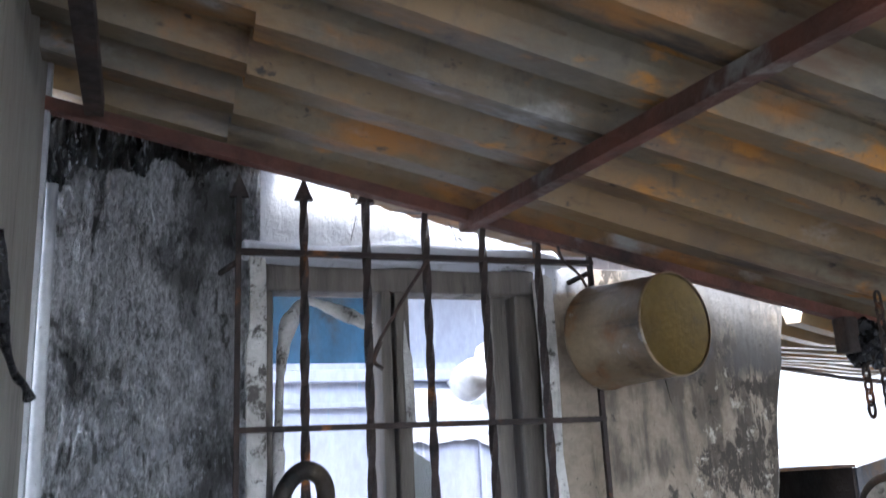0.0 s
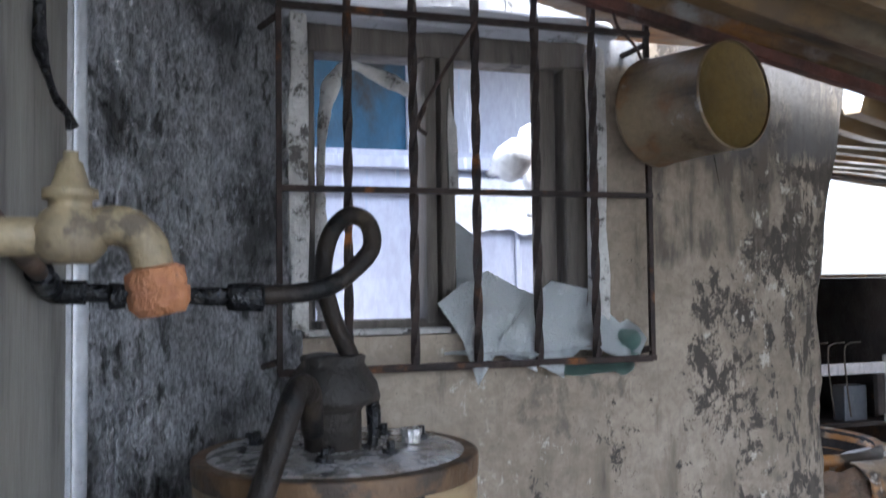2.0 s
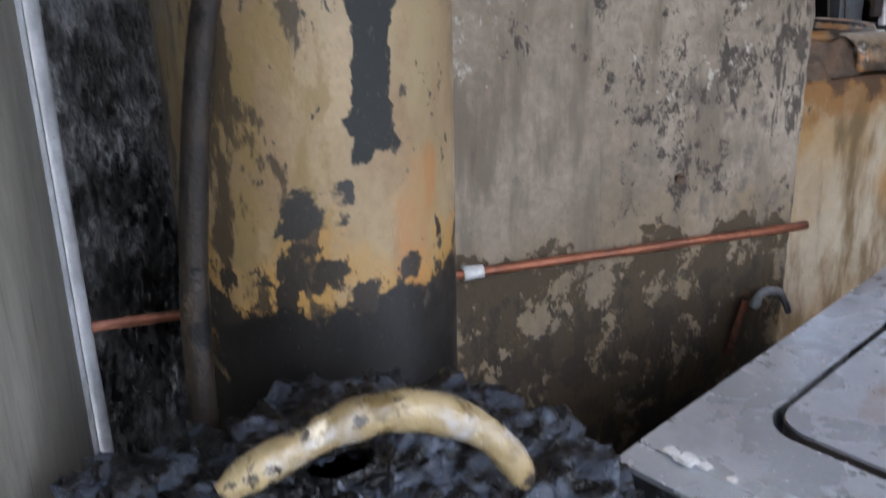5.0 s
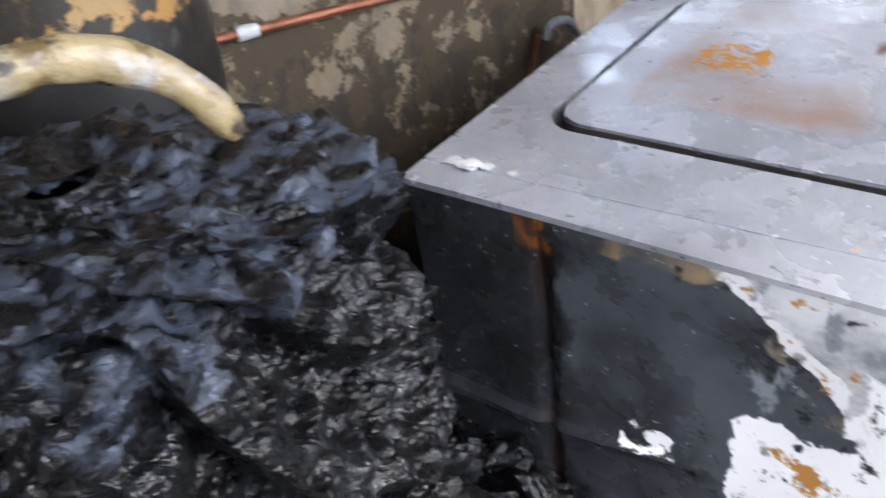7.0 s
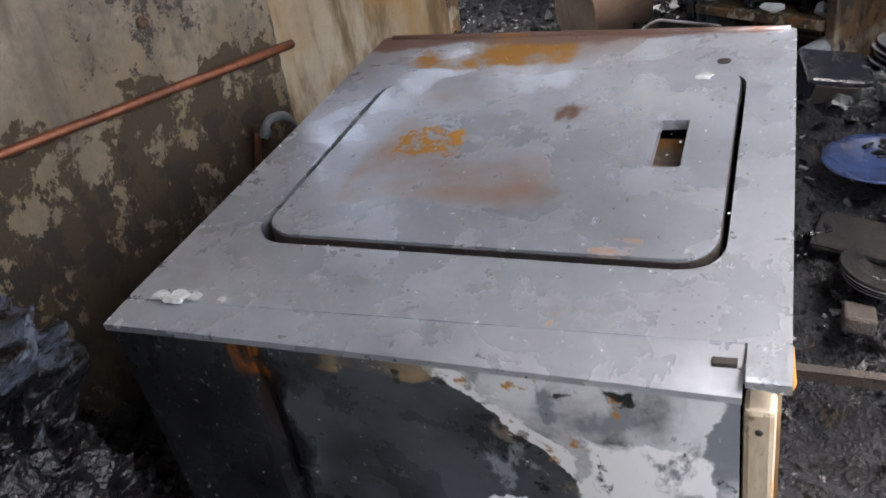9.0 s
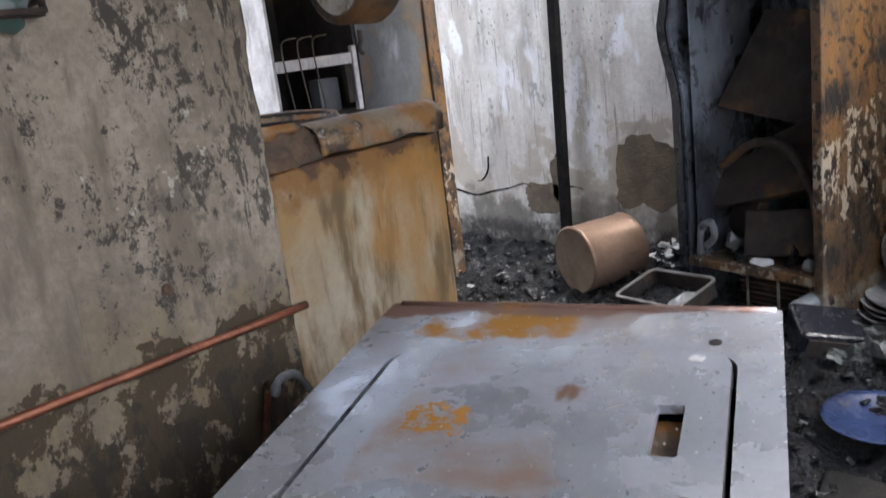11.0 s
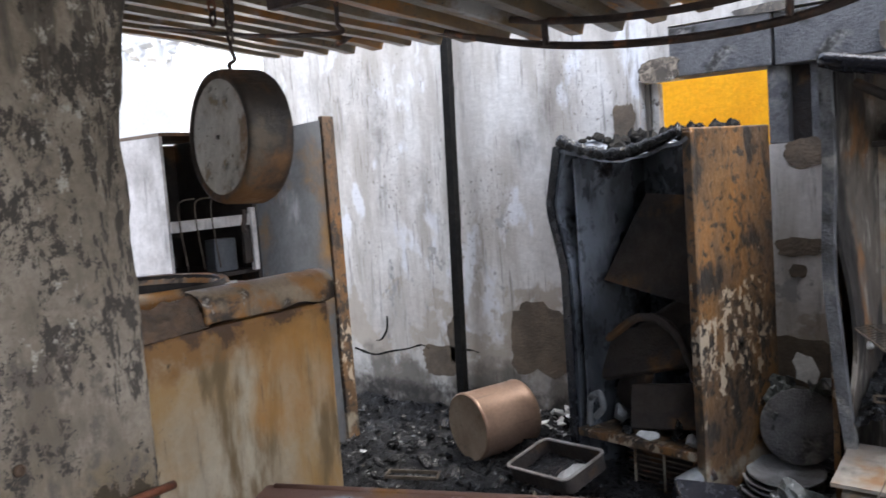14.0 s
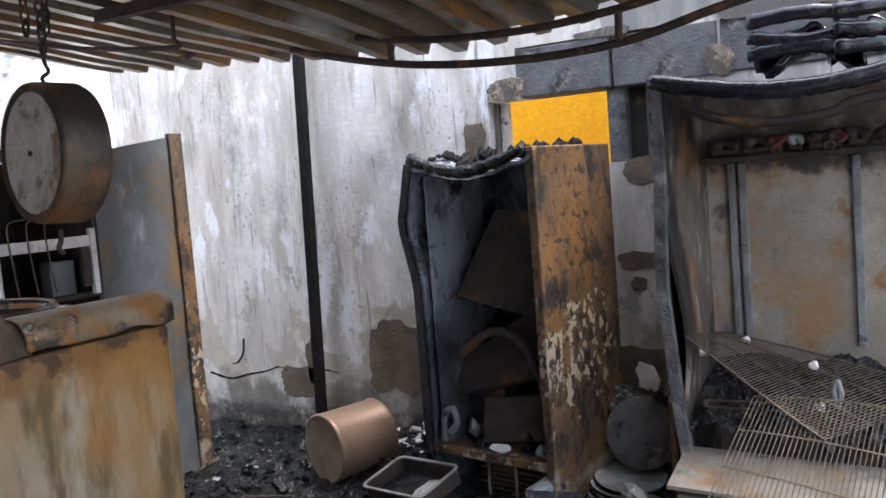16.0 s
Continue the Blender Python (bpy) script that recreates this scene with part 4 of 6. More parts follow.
def shard(cx, cz, rx, rz, y, lean, turn, n, mat, label, thick=0.005):
    rim_pts = ragged(0, 0, rx * 1.1, rz * 1.1, n, 1.0, r1)
    bm = bmesh.new()
    rings = []
    for k in range(7):
        row = []
        for i in range(4 * n):
            a, b = rim_pts[i // 4], rim_pts[(i // 4 + 1) % n]
            w = (i % 4) / 4
            x, z = (a[0] * (1 - w) + b[0] * w) * (k + 0.3) / 6.3, (a[1] * (1 - w) + b[1] * w) * (k + 0.3) / 6.3
            q = Vector((x + cx, 3.0, z + cz))
            row.append(bm.verts.new((x, 0.007 * noise.noise(q * 9) + 0.004 * (0.3 - abs(noise.noise(q * 22))), z)))
        rings.append(row)
    bm.faces.new(rings[0])
    for p, q in zip(rings, rings[1:]):
        for i in range(4 * n):
            j = (i + 1) % (4 * n)
            bm.faces.new((p[i], p[j], q[j], q[i]))
    bmesh.ops.recalc_face_normals(bm, faces=bm.faces)
    ob = part("glass_shard", solid(bm, thick * 0.7), mat)
    ob.matrix_world = pose(cx, y, cz, lean, 0, turn)
    tagged(ob, label, "broken glass", "glass shards on the ledge")


G1 = "jagged piece of pale figured window glass"
shard(0.755, 1.605, 0.075, 0.085, 1.872, -12, 4, 9, "glass", G1)
shard(0.80, 1.645, 0.07, 0.055, 1.884, -8, -6, 8, "glass", G1)
shard(0.875, 1.60, 0.075, 0.065, 1.87, -14, 3, 9, "glass", G1)
shard(0.925, 1.585, 0.06, 0.055, 1.879, -20, -8, 8, "glass", G1)
shard(0.985, 1.585, 0.045, 0.05, 1.866, -30, 10, 7, "glass", G1)
shard(1.045, 1.57, 0.035, 0.035, 1.868, -30, -20, 8, "glass", G1)
shard(0.73, 1.72, 0.05, 0.075, 1.955, -4, 0, 8, "glass", G1)
shard(0.82, 1.56, 0.12, 0.018, 1.862, -70, 0, 12, "glass", G1)
for cx, s in ((0.93, 0.045), (0.985, 0.05), (1.03, 0.03)):
    bm = bmesh.new()
    bmesh.ops.create_icosphere(bm, subdivisions=3, radius=1, matrix=Matrix.Translation((cx, 1.876, 1.523)) @ Matrix.Diagonal((s, 0.013, 0.016, 1)))
    rough_up(bm, 0.006, 40)
    ob = part("glass_shard", bm, "glassdark", None, smooth=True)
    tagged(ob, "drooping lump of melted green glass under the ledge", "broken glass")
bm = bmesh.new()
bmesh.ops.create_icosphere(bm, subdivisions=3, radius=1, matrix=Matrix.Translation((1.04, 1.872, 1.565)) @ Matrix.Diagonal((0.032, 0.02, 0.03, 1)))
rough_up(bm, 0.01, 40)
tagged(part("melted_jar", bm, "glassdark", None, smooth=True), "slumped dark green jar on the grille ledge", "jar")

# melted white lamp seen through the window
lamp = thing("outdoor_lamp", "heat-drooped white plastic outdoor lamp beyond the window", "lamp", pose(0.93, 2.16, 1.95, 0, 0, 0))
bm = lathe([(0.02, 0.05), (0.035, 0.035), (0.042, 0.0), (0.038, -0.03), (0.02, -0.036)], 24)
bmesh.ops.transform(bm, matrix=pose(0, 0, 0.0, 62, 20, 0), verts=bm.verts)
part("lamp_head", bm, "lampwhite", lamp, smooth=True)
part("arm", tube(smooth_path([(0.03, 0.02, 0.03), (0.07, 0.05, 0.07), (0.10, 0.1, 0.06), (0.14, 0.25, 0.05), (0.16, 0.58, 0.05)]), lambda t: 0.024 - 0.008 * t, 10, 0.5), "lampwhite", lamp, smooth=True)
part("drip", tube(smooth_path([(0.05, 0.03, 0.02), (0.055, 0.03, -0.04), (0.07, 0.035, -0.08), (0.05, 0.03, -0.12)]), lambda t: 0.018 - 0.012 * t, 8, 0.6), "lampwhite", lamp, smooth=True)
part("bracket", box(0.09, 0.03, -0.14, 0.125, 0.06, 0.08, 0.004), "grey", lamp)

# ---- left corner: conduit, tap, pipe ----
cd = thing("corner_conduit", "vertical pale grey conduit in the sooty wall corner", "pipe")
part("pipe", tube([(0.085 + 0.002 * math.sin(k), 1.835, 0.05 + k * 0.2) for k in range(12)], 0.011, 12, 0.1), "conduit", cd, smooth=True)
part("trim_strip", box(0.066, 1.795, 0, 0.078, 1.812, 2.5, 0.003), "conduit", cd)
cbl = thing("burnt_cable", "burnt cable stub hanging on the side wall", "cable")
part("cable", tube(smooth_path([(0.073, 1.42, 2.06), (0.082, 1.43, 2.0), (0.08, 1.46, 1.95), (0.09, 1.5, 1.905), (0.10, 1.53, 1.89), (0.105, 1.54, 1.875)]), 0.007, 8, 0.6), "char", cbl, smooth=True)

tap = thing("garden_tap", "dull cream metal tap with a melted orange collar", "tap", pose(0.172, 0.90, 1.706, 0, 0, 0) @ Matrix.Diagonal((0.86, 0.86, 0.86, 1)))
part("inlet", tube(line((-0.119, -0.005, 0.0), (0.0, 0, 0.0), 3), 0.012, 14), "brass", tap, smooth=True)
bm = lathe([(0.014, -0.016), (0.021, -0.008), (0.022, 0.004), (0.017, 0.014), (0.0125, 0.018), (0.0125, 0.022), (0.016, 0.023), (0.016, 0.029), (0.011, 0.031), (0.007, 0.045), (0.0045, 0.047), (0.0045, 0.052)], 24)
part("body", bm, "brass", tap, smooth=True)
part("spout", tube(smooth_path([(0.005, 0, 0.004), (0.028, -0.003, 0.007), (0.042, -0.006, -0.002), (0.047, -0.008, -0.015), (0.048, -0.008, -0.022)]), 0.0125, 14), "brass", tap, smooth=True)
bm = lathe([(0.014, -0.018), (0.0185, -0.012), (0.0185, -0.004), (0.0165, -0.002), (0.018, 0.001), (0.018, 0.009), (0.013, 0.012)], 24)
rough_up(bm, 0.0015, 90)
bmesh.ops.transform(bm, matrix=pose(0.05, -0.008, -0.030, 0, -10, 0), verts=bm.verts)
part("collar", bm, "orange", tap, "melted orange plastic collar", True)
fl = part("flange", lathe([(0.013, -0.004), (0.026, -0.004), (0.026, 0.004), (0.013, 0.006)], 24), "brass", tap, smooth=True)
fl.matrix_local = pose(-0.112, -0.005, 0, 0, 90, 0)

hp = thing("supply_pipe", "blackened supply pipe with a scorched looping rubber hose", "hose")
part("pipe", tube(line((0.088, 1.50, 1.676), (0.29, 1.50, 1.667), 8), 0.0115, 12, 0.25), "char", hp, smooth=True)
part("elbow", tube(smooth_path([(0.088, 1.40, 1.698), (0.087, 1.46, 1.687), (0.088, 1.49, 1.679), (0.10, 1.50, 1.676), (0.125, 1.50, 1.675)]), 0.0145, 12, 0.15), "char", hp, smooth=True)
part("pipe", tube(line((0.086, 0.95, 1.765), (0.088, 1.42, 1.694), 8), 0.010, 12, 0.1), "rustrim", hp, "rusty pipe running along the side wall", True)
part("coupling", tube(line((0.285, 1.5, 1.667), (0.328, 1.502, 1.666), 4), 0.0165, 14, 0.2), "char", hp, smooth=True)
part("coupling", tube(line((0.15, 1.5, 1.67), (0.168, 1.5, 1.67), 4), 0.0155, 14, 0.2), "char", hp, smooth=True)
loop = [(0.31, 1.502, 1.668), (0.376, 1.505, 1.671), (0.415, 1.513, 1.68), (0.450, 1.523, 1.703), (0.473, 1.532, 1.731), (0.470, 1.545, 1.763), (0.447, 1.556, 1.773), (0.424, 1.568, 1.748), (0.416, 1.58, 1.695), (0.430, 1.59, 1.638), (0.448, 1.60, 1.60), (0.462, 1.605, 1.57)]
part("hose", tube(smooth_path(loop), 0.0125, 14, 0.06), "rubber", hp, "scorched looping rubber hose", True)

# ---- water heater ----
TX, TY, TR, TZ = 0.447, 1.655, 0.203, 1.448
heater = thing("water_heater", "scorched cream cylindrical water heater standing by the wall", "water heater", pose(TX, TY, 0))
part("tank_body", lathe([(TR - 0.012, 0.0), (TR - 0.006, 0.01), (TR - 0.004, 0.4), (TR - 0.002, 1.405), (TR - 0.002, 1.413)], 72), "tank", heater, smooth=True)
part("rim", lathe([(TR - 0.004, 1.4125), (TR - 0.0005, 1.4135), (TR + 0.0005, 1.4165), (TR + 0.0005, 1.4385), (TR - 0.0005, 1.441), (TR - 0.004, 1.4425), (TR - 0.012, 1.4425)], 96), "heaterrim", heater, "rusty rolled rim")
part("top", lathe([(TR - 0.008, 1.438), (TR - 0.03, 1.446), (0.08, 1.453), (0.001, 1.455)], 56), "tanksteel", heater, "dusty bare steel top", True)
bm = lathe([(0.040, 1.447), (0.040, 1.505), (0.044, 1.51), (0.066, 1.520), (0.067, 1.526), (0.062, 1.545), (0.048, 1.566), (0.044, 1.572), (0.046, 1.580), (0.042, 1.583), (0.0, 1.583)], 36)
rough_up(bm, 0.004, 30)
capm = part("motor_cap", bm, "capmat", heater, "burnt plastic motor cap", True)
capm.location = (-0.012, -0.035, 0)
for k, (a, rr) in enumerate(((0.6, 0.10), (1.5, 0.11), (2.7, 0.12), (3.6, 0.11), (4.4, 0.12), (5.3, 0.105), (0.1, 0.13))):
    bm = lathe([(0.012, 0), (0.012, 0.006), (0.006, 0.007), (0.006, 0.018), (0.0, 0.018)], 6)
    o = part("bolt", bm, "char", heater)
    o.location = (rr * math.cos(a), rr * math.sin(a), 1.450)
nut = part("port", lathe([(0.014, 0), (0.014, 0.012), (0.017, 0.013), (0.017, 0.022), (0.0, 0.022)], 12), "tanksteel", heater)
nut.location = (0.105, -0.02, 1.449)
part("bracket", tube(smooth_path([(0.045, -0.03, 1.452), (0.047, -0.032, 1.48), (0.046, -0.03, 1.515)]), 0.009, 8, 0.5), "char", heater)
for k in range(16):
    bm = bmesh.new()
    bmesh.ops.create_icosphere(bm, subdivisions=1, radius=rnd.uniform(0.004, 0.011))
    rough_up(bm, 0.006, 60)
    o = part("char_bit", bm, "char", heater)
    a, rr = rnd.uniform(0, 6.28), rnd.uniform(0.05, 0.15)
    o.location = (rr * math.cos(a), rr * math.sin(a), 1.456)
drain = [(0.395, 1.545, 1.49), (0.385, 1.50, 1.545), (0.366, 1.465, 1.557), (0.350, 1.445, 1.525), (0.322, 1.44, 1.445), (0.30, 1.435, 1.37), (0.278, 1.43, 1.25), (0.26, 1.42, 1.11), (0.25, 1.40, 0.95), (0.25, 1.38, 0.7)]
dh = thing("drain_hose", "scorched grey-brown drain hose over the heater's side", "hose")
part("hose", tube(smooth_path(drain), lambda t: 0.0145 + 0.003 * t, 14, 0.06), "rubber", dh, smooth=True)



# ---- copper pipe and valve on the wall ----
cp = thing("copper_pipe", "tarnished copper water pipe clipped along the wall", "pipe")
part("pipe", tube([(0.075 + 0.145 * k, 1.872 - 0.002 * (k % 2), 0.862 + 0.0008 * k) for k in range(11)], 0.0095, 12), "copper", cp, smooth=True)
part("fitting", tube(line((0.745, 1.872, 0.866), (0.785, 1.872, 0.866), 3), 0.014, 12, 0.3), "whitebit", cp, "white-crusted pipe joint", True)
vl = thing("wall_valve", "corroded small stop valve low on the wall", "valve", pose(1.40, 1.86, 0.72))
part("stem", tube(line((0, 0.03, 0), (0, -0.03, 0), 3), 0.012, 10), "rustrim", vl)
part("handle", tube(smooth_path([(-0.03, -0.035, 0.0), (-0.01, -0.035, 0.03), (0.03, -0.035, 0.028), (0.05, -0.04, 0.0), (0.06, -0.04, -0.02)]), 0.009, 10, 0.4), "grey", vl, smooth=True)
part("tail", tube(line((-0.02, 0.0, 0.0), (-0.05, 0.005, -0.12), 4), 0.008, 8), "copper", vl)

# ---- tin pail hung under the roof ----
pail = thing("hanging_pail", "rusty tin pail hung sideways under the roof", "bucket", Matrix.Translation((1.03, 1.715, 1.996)) @ Matrix.Rotation(radians(27), 4, "Z") @ pose(0, 0, 0, 0, 90, 0) @ Matrix.Rotation(radians(0), 4, "X"))
pail.matrix_world = Matrix.Translation((1.088, 1.835, 1.998)) @ Vector((0.27, -0.96, 0.0)).to_track_quat("Z", "Y").to_matrix().to_4x4()
L = 0.185
part("shell", lathe([(0.100, 0.0), (0.103, 0.002), (0.103, 0.008), (0.100, 0.010), (0.0925, L - 0.008), (0.095, L - 0.006), (0.095, L), (0.092, L)], 56, cap=False), "tin", pail, smooth=True)
part("bottom", lathe([(0.0915, L - 0.004), (0.088, L - 0.007), (0.0, L - 0.007)], 56, cap=False), "tinend", pail, "ochre rusty tin bottom", True)
part("mouth", lathe([(0.100, 0.002), (0.0, 0.004)], 56, cap=False), "tin", pail, smooth=True)
part("hook", tube(smooth_path([(1.06, 1.83, 2.098), (1.04, 1.82, 2.12), (1.0, 1.81, 2.15), (0.985, 1.80, 2.19)]), 0.003, 6), "iron", thing("pail_wire", "thin wire holding the pail to the rafter", "wire"))

# ---- melted barrel in front of the heater ----
mb = thing("melted_barrel", "collapsed plastic barrel melted into a glossy black heap", "barrel")
CX, CY = 0.36, 1.135


def heap(u, v):
    """Slumped plastic in torn, overhanging layers: u round, v from the top outwards and down."""
    a = 2 * math.pi * u
    if v < 0.35:
        r, z = 0.01 + 0.60 * v, 0.975 - 0.10 * v
    else:
        t = (v - 0.35) / 0.65
        r, z = 0.22 + 0.11 * t + 0.05 * max(0, math.cos(a)) * t, 0.94 - 0.96 * t
    x, y = CX + r * math.cos(a), CY + r * math.sin(a) * 0.92
    q = Vector((x, y, z))
    k = Vector((x * 8 + z * 5, y * 8, z * 24 - x * 14))
    n = 0.055 * noise.noise(q * 6) + 0.045 * (0.33 - abs(noise.noise(k))) + 0.020 * noise.noise(k * 2.1) + 0.016 * noise.noise(q * 42) + 0.008 * noise.noise(q * 95)
    w = 7 * v + 1.6 * noise.noise((x * 5, y * 5, 1)) + 0.6 * noise.noise((x * 14, y * 14, 5)) - 0.7 * math.cos(a)
    f = w % 1.0
    fold = 0.11 * (f if f < 0.88 else (1 - f) * 7.3) * min(1, v * 2.2)
    return (x + (n * 0.8 + fold * 0.6) * math.cos(a), y + (n + fold) * 0.7 * math.sin(a), max(-0.02, z + n * 0.6 + fold * 0.2))


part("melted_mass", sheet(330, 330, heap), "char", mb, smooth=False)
ring = [(0.252, 0.935, 1.112), (0.30, 0.945, 1.127), (0.345, 0.95, 1.138), (0.385, 0.952, 1.137), (0.425, 0.95, 1.121), (0.452, 0.945, 1.097), (0.470, 0.94, 1.066)]
part("rim", tube(smooth_path(ring, 10), lambda t: 0.0118 * (0.75 + 0.5 * math.sin(math.pi * min(1, max(0, t))) ** 0.5) * (1 if 0.02 < t < 0.98 else 0.8), 14, 0.25), "ringmat", mb, "scorched cream plastic barrel rim", True)
# ---- washing machine beside it ----
YH = Vector((0.919, 0.386, 0.082)).normalized()
XH = Vector((0.443, -0.897, 0.020))
XH = (XH - YH * XH.dot(YH)).normalized()
ZH = XH.cross(YH)
WM = Matrix.Translation(Vector((0.766, 1.316, 0.799)) - ZH * 0.022) @ Matrix((XH, YH, ZH)).transposed().to_4x4()
wm = thing("washing_machine", "burnt top-loading washing machine with bare heat-blued steel top", "washing machine", WM)
WW, WD, WH = 0.775, 0.885, 0.82


def rounded(x0, x1, y0, y1, r, n=8):
    pts = []
    for cx, cy, a0 in ((x1 - r, y0 + r, -90), (x1 - r, y1 - r, 0), (x0 + r, y1 - r, 90), (x0 + r, y0 + r, 180)):
        for i in range(n + 1):
            a = radians(a0 + 90 * i / n)
            pts.append((cx + r * math.cos(a), cy + r * math.sin(a)))
    return pts


def frame_plate(outer, inner, z0, z1):
    """A flat plate with a hole; both outlines have the same number of points."""
    bm = bmesh.new()
    n = len(outer)
    rows = [[bm.verts.new((x, y, z)) for x, y in o] for o, z in ((outer, z1), (inner, z1), (inner, z0), (outer, z0))]
    for a, b in zip(rows, rows[1:] + rows[:1]):
        for i in range(n):
            j = (i + 1) % n
            bm.faces.new((a[i], a[j], b[j], b[i]))
    bmesh.ops.recalc_face_normals(bm, faces=bm.faces)
    return bm


top_o = rounded(0.0, WW - 0.001, 0.045, WD, 0.008)
LX0, LX1, LY0, LY1 = 0.096, 0.706, 0.172, 0.692
top_i = rounded(LX0, LX1, LY0, LY1, 0.055)
part("top_panel", frame_plate(top_o, top_i, -0.03, 0.022), "steel", wm, "bare heat-blued steel top with rust blooms")
part("well", box(LX0 - 0.01, LY0 - 0.01, -0.10, LX1 + 0.01, LY1 + 0.01, -0.075), "darkin", wm)
part("well_wall", frame_plate(rounded(LX0 - 0.012, LX1 + 0.012, LY0 - 0.012, LY1 + 0.012, 0.06), top_i, -0.075, -0.03), "darkin", wm)
lid = part("lid", frame_plate(rounded(LX0 + 0.015, LX1 - 0.009, LY0 + 0.014, LY1 - 0.003, 0.05), rounded(0.598, 0.637, 0.377, 0.512, 0.004), 0.012, 0.027), "steel", wm, "rust-freckled bare steel lid with a handle slot")
# dark rim added round the lid's side as the black shadow in its gap
part("seal", frame_plate(rounded(LX0 + 0.0135, LX1 - 0.0075, LY0 + 0.0125, LY1 - 0.0015, 0.05), rounded(LX0 + 0.05, LX1 - 0.05, LY0 + 0.05, LY1 - 0.05, 0.03), -0.01, 0.0225), "darkin", lid, "dark rim standing in for the shadow under the lid")
part("slot_pan", box(0.592, 0.370, -0.022, 0.643, 0.520, -0.006), "m2top", lid)
# front lip: a step below the top, then a sharp edge; it drops towards the hinge side
def lip(u, v):
    drop = 0.001 + 0.020 * u ** 1.3
    if v < 0.8:
        t = v / 0.8
        return (WW * 0.945 * u, 0.046 - 0.049 * t, 0.018 - drop * t ** 1.6 + 0.0012 * noise.noise((u * 9, v * 2, 4)))
    return (WW * 0.945 * u, -0.003 - 0.001 * (v - 0.8), 0.018 - drop - 0.006 * (v - 0.8) / 0.2)


part("front_lip", solid(sheet(60, 20, lip), 0.003), "steel", wm)
part("lip_crease", box(0.0, 0.041, 0.014, WW * 0.945, 0.0448, 0.0188), "darkin", wm)
# torn corner tab at the end of the lip
tab = sheet(8, 14, lambda u, v: (WW * 0.948 + 0.04 * u, 0.046 - 0.046 * min(1, v * 1.5), 0.0205 - 0.004 * min(1, v * 1.5) - 0.03 * max(0, v - 0.667) * (0.7 + 0.5 * u) + 0.001 * noise.noise((u * 4, v * 4, 1))))
part("corner_tab", solid(tab, 0.003), "steel", wm, "rust-edged torn corner of the steel top")
part("tab_edge", tube(smooth_path([(WW - 0.001, 0.045, 0.021), (WW + 0.0005, 0.012, 0.018), (WW, 0.0, 0.012), (WW - 0.012, -0.001, 0.006)]), 0.0022, 6, 0.4), "rustedge", wm, "bright orange rusted edge", True)

def dented(u, v):
    x, z = 0.010 + (WW - 0.054) * u, 0.012 - 0.020 * u ** 1.3 - (WH - 0.02) * v
    fold = 0.010 * math.exp(-((x - 0.205 + 0.02 * v) / 0.012) ** 2) * min(1, v * 8) - 0.016 * math.exp(-((z + 0.335) / 0.012) ** 2) * max(0, 1 - u * 1.6)
    return (x, 0.001 + fold + 0.022 * noise.noise((u * 2.2, v * 2.2, 9)) * math.sin(math.pi * u) * min(1, v * 4) - 0.004 * (1 - v) + 0.035 * math.sin(math.pi * u) * v * (1 - v), z)


part("front_panel", solid(sheet(110, 110, dented), 0.003), "steelfront", wm, "front panel burnt black with remnants of white enamel")
part("corner_post", box(WW - 0.042, -0.004, -WH, WW - 0.012, 0.03, -0.018, 0.006), "postcream", wm, "scorched cream corner post")
part("post_rivet", lathe([(0.004, 0), (0.003, 0.002), (0.0, 0.002)], 10), "darkin", wm).matrix_local = pose(WW - 0.027, -0.004, -0.045, 90, 0, 0)
part("side_panel", box(0.004, 0.03, -WH, 0.010, WD - 0.01, -0.02), "darkin", wm)
part("side_panel", box(WW - 0.014, 0.03, -WH, WW - 0.008, WD - 0.01, -0.02), "m2", wm)
part("back_panel", box(0.01, WD - 0.016, -WH, WW - 0.01, WD - 0.010, -0.01), "darkin", wm)
part("back_edge", tube(line((0.02, WD - 0.004, 0.021), (WW - 0.01, WD - 0.004, 0.021), 6), 0.007, 8), "steel", wm, smooth=True)
h = part("bolt_hole", box(0.704, 0.018, -0.004, 0.727, 0.028, 0.0180, 0.001), "darkin", wm)
h = part("bolt_hole", lathe([(0.011, 0.0), (0.011, 0.0232), (0.0, 0.0232)], 12), "darkin", wm)
h.location = (0.668, 0.735, 0)
for k in range(240):
    s = rnd.uniform(0.0007, 0.0020) * (1 if k % 3 else 0.6)
    bm = bmesh.new()
    bmesh.ops.create_icosphere(bm, subdivisions=1, radius=s)
    bmesh.ops.scale(bm, vec=(1.3, 0.9, 0.4), verts=bm.verts)
    o = part("ash_fleck", bm, "whitebit" if k % 3 else "char", wm)
    o.location = (rnd.uniform(0.03, WW - 0.03), rnd.uniform(0.07, WD - 0.03), 0.023)
    if LX0 < o.location.x < LX1 and LY0 < o.location.y < LY1:
        o.location.z = 0.027
for x, y, s in ((0.05, 0.05, 0.009), (0.075, 0.047, 0.012), (0.10, 0.052, 0.008), (0.14, 0.05, 0.006), (0.644, 0.657, 0.010)):
    bm = bmesh.new()
    bmesh.ops.create_icosphere(bm, subdivisions=2, radius=s)
    rough_up(bm, s * 0.7, 70)
    bmesh.ops.scale(bm, vec=(1.5, 1.0, 0.3), verts=bm.verts)
    o = part("ash_flake", bm, "whitebit", wm)
    o.location = (x, y, 0.026 if y < 0.1 else 0.029)

# the heat has pulled the case out of square
def pulled(p):
    p.y += 0.075 * (0.42 - p.x) * max(0.0, (p.y - 0.66) / 0.22)
    p.y -= 0.045 * (p.x - 0.3) * max(0.0, 1 - abs(p.y - 0.19) / 0.12)


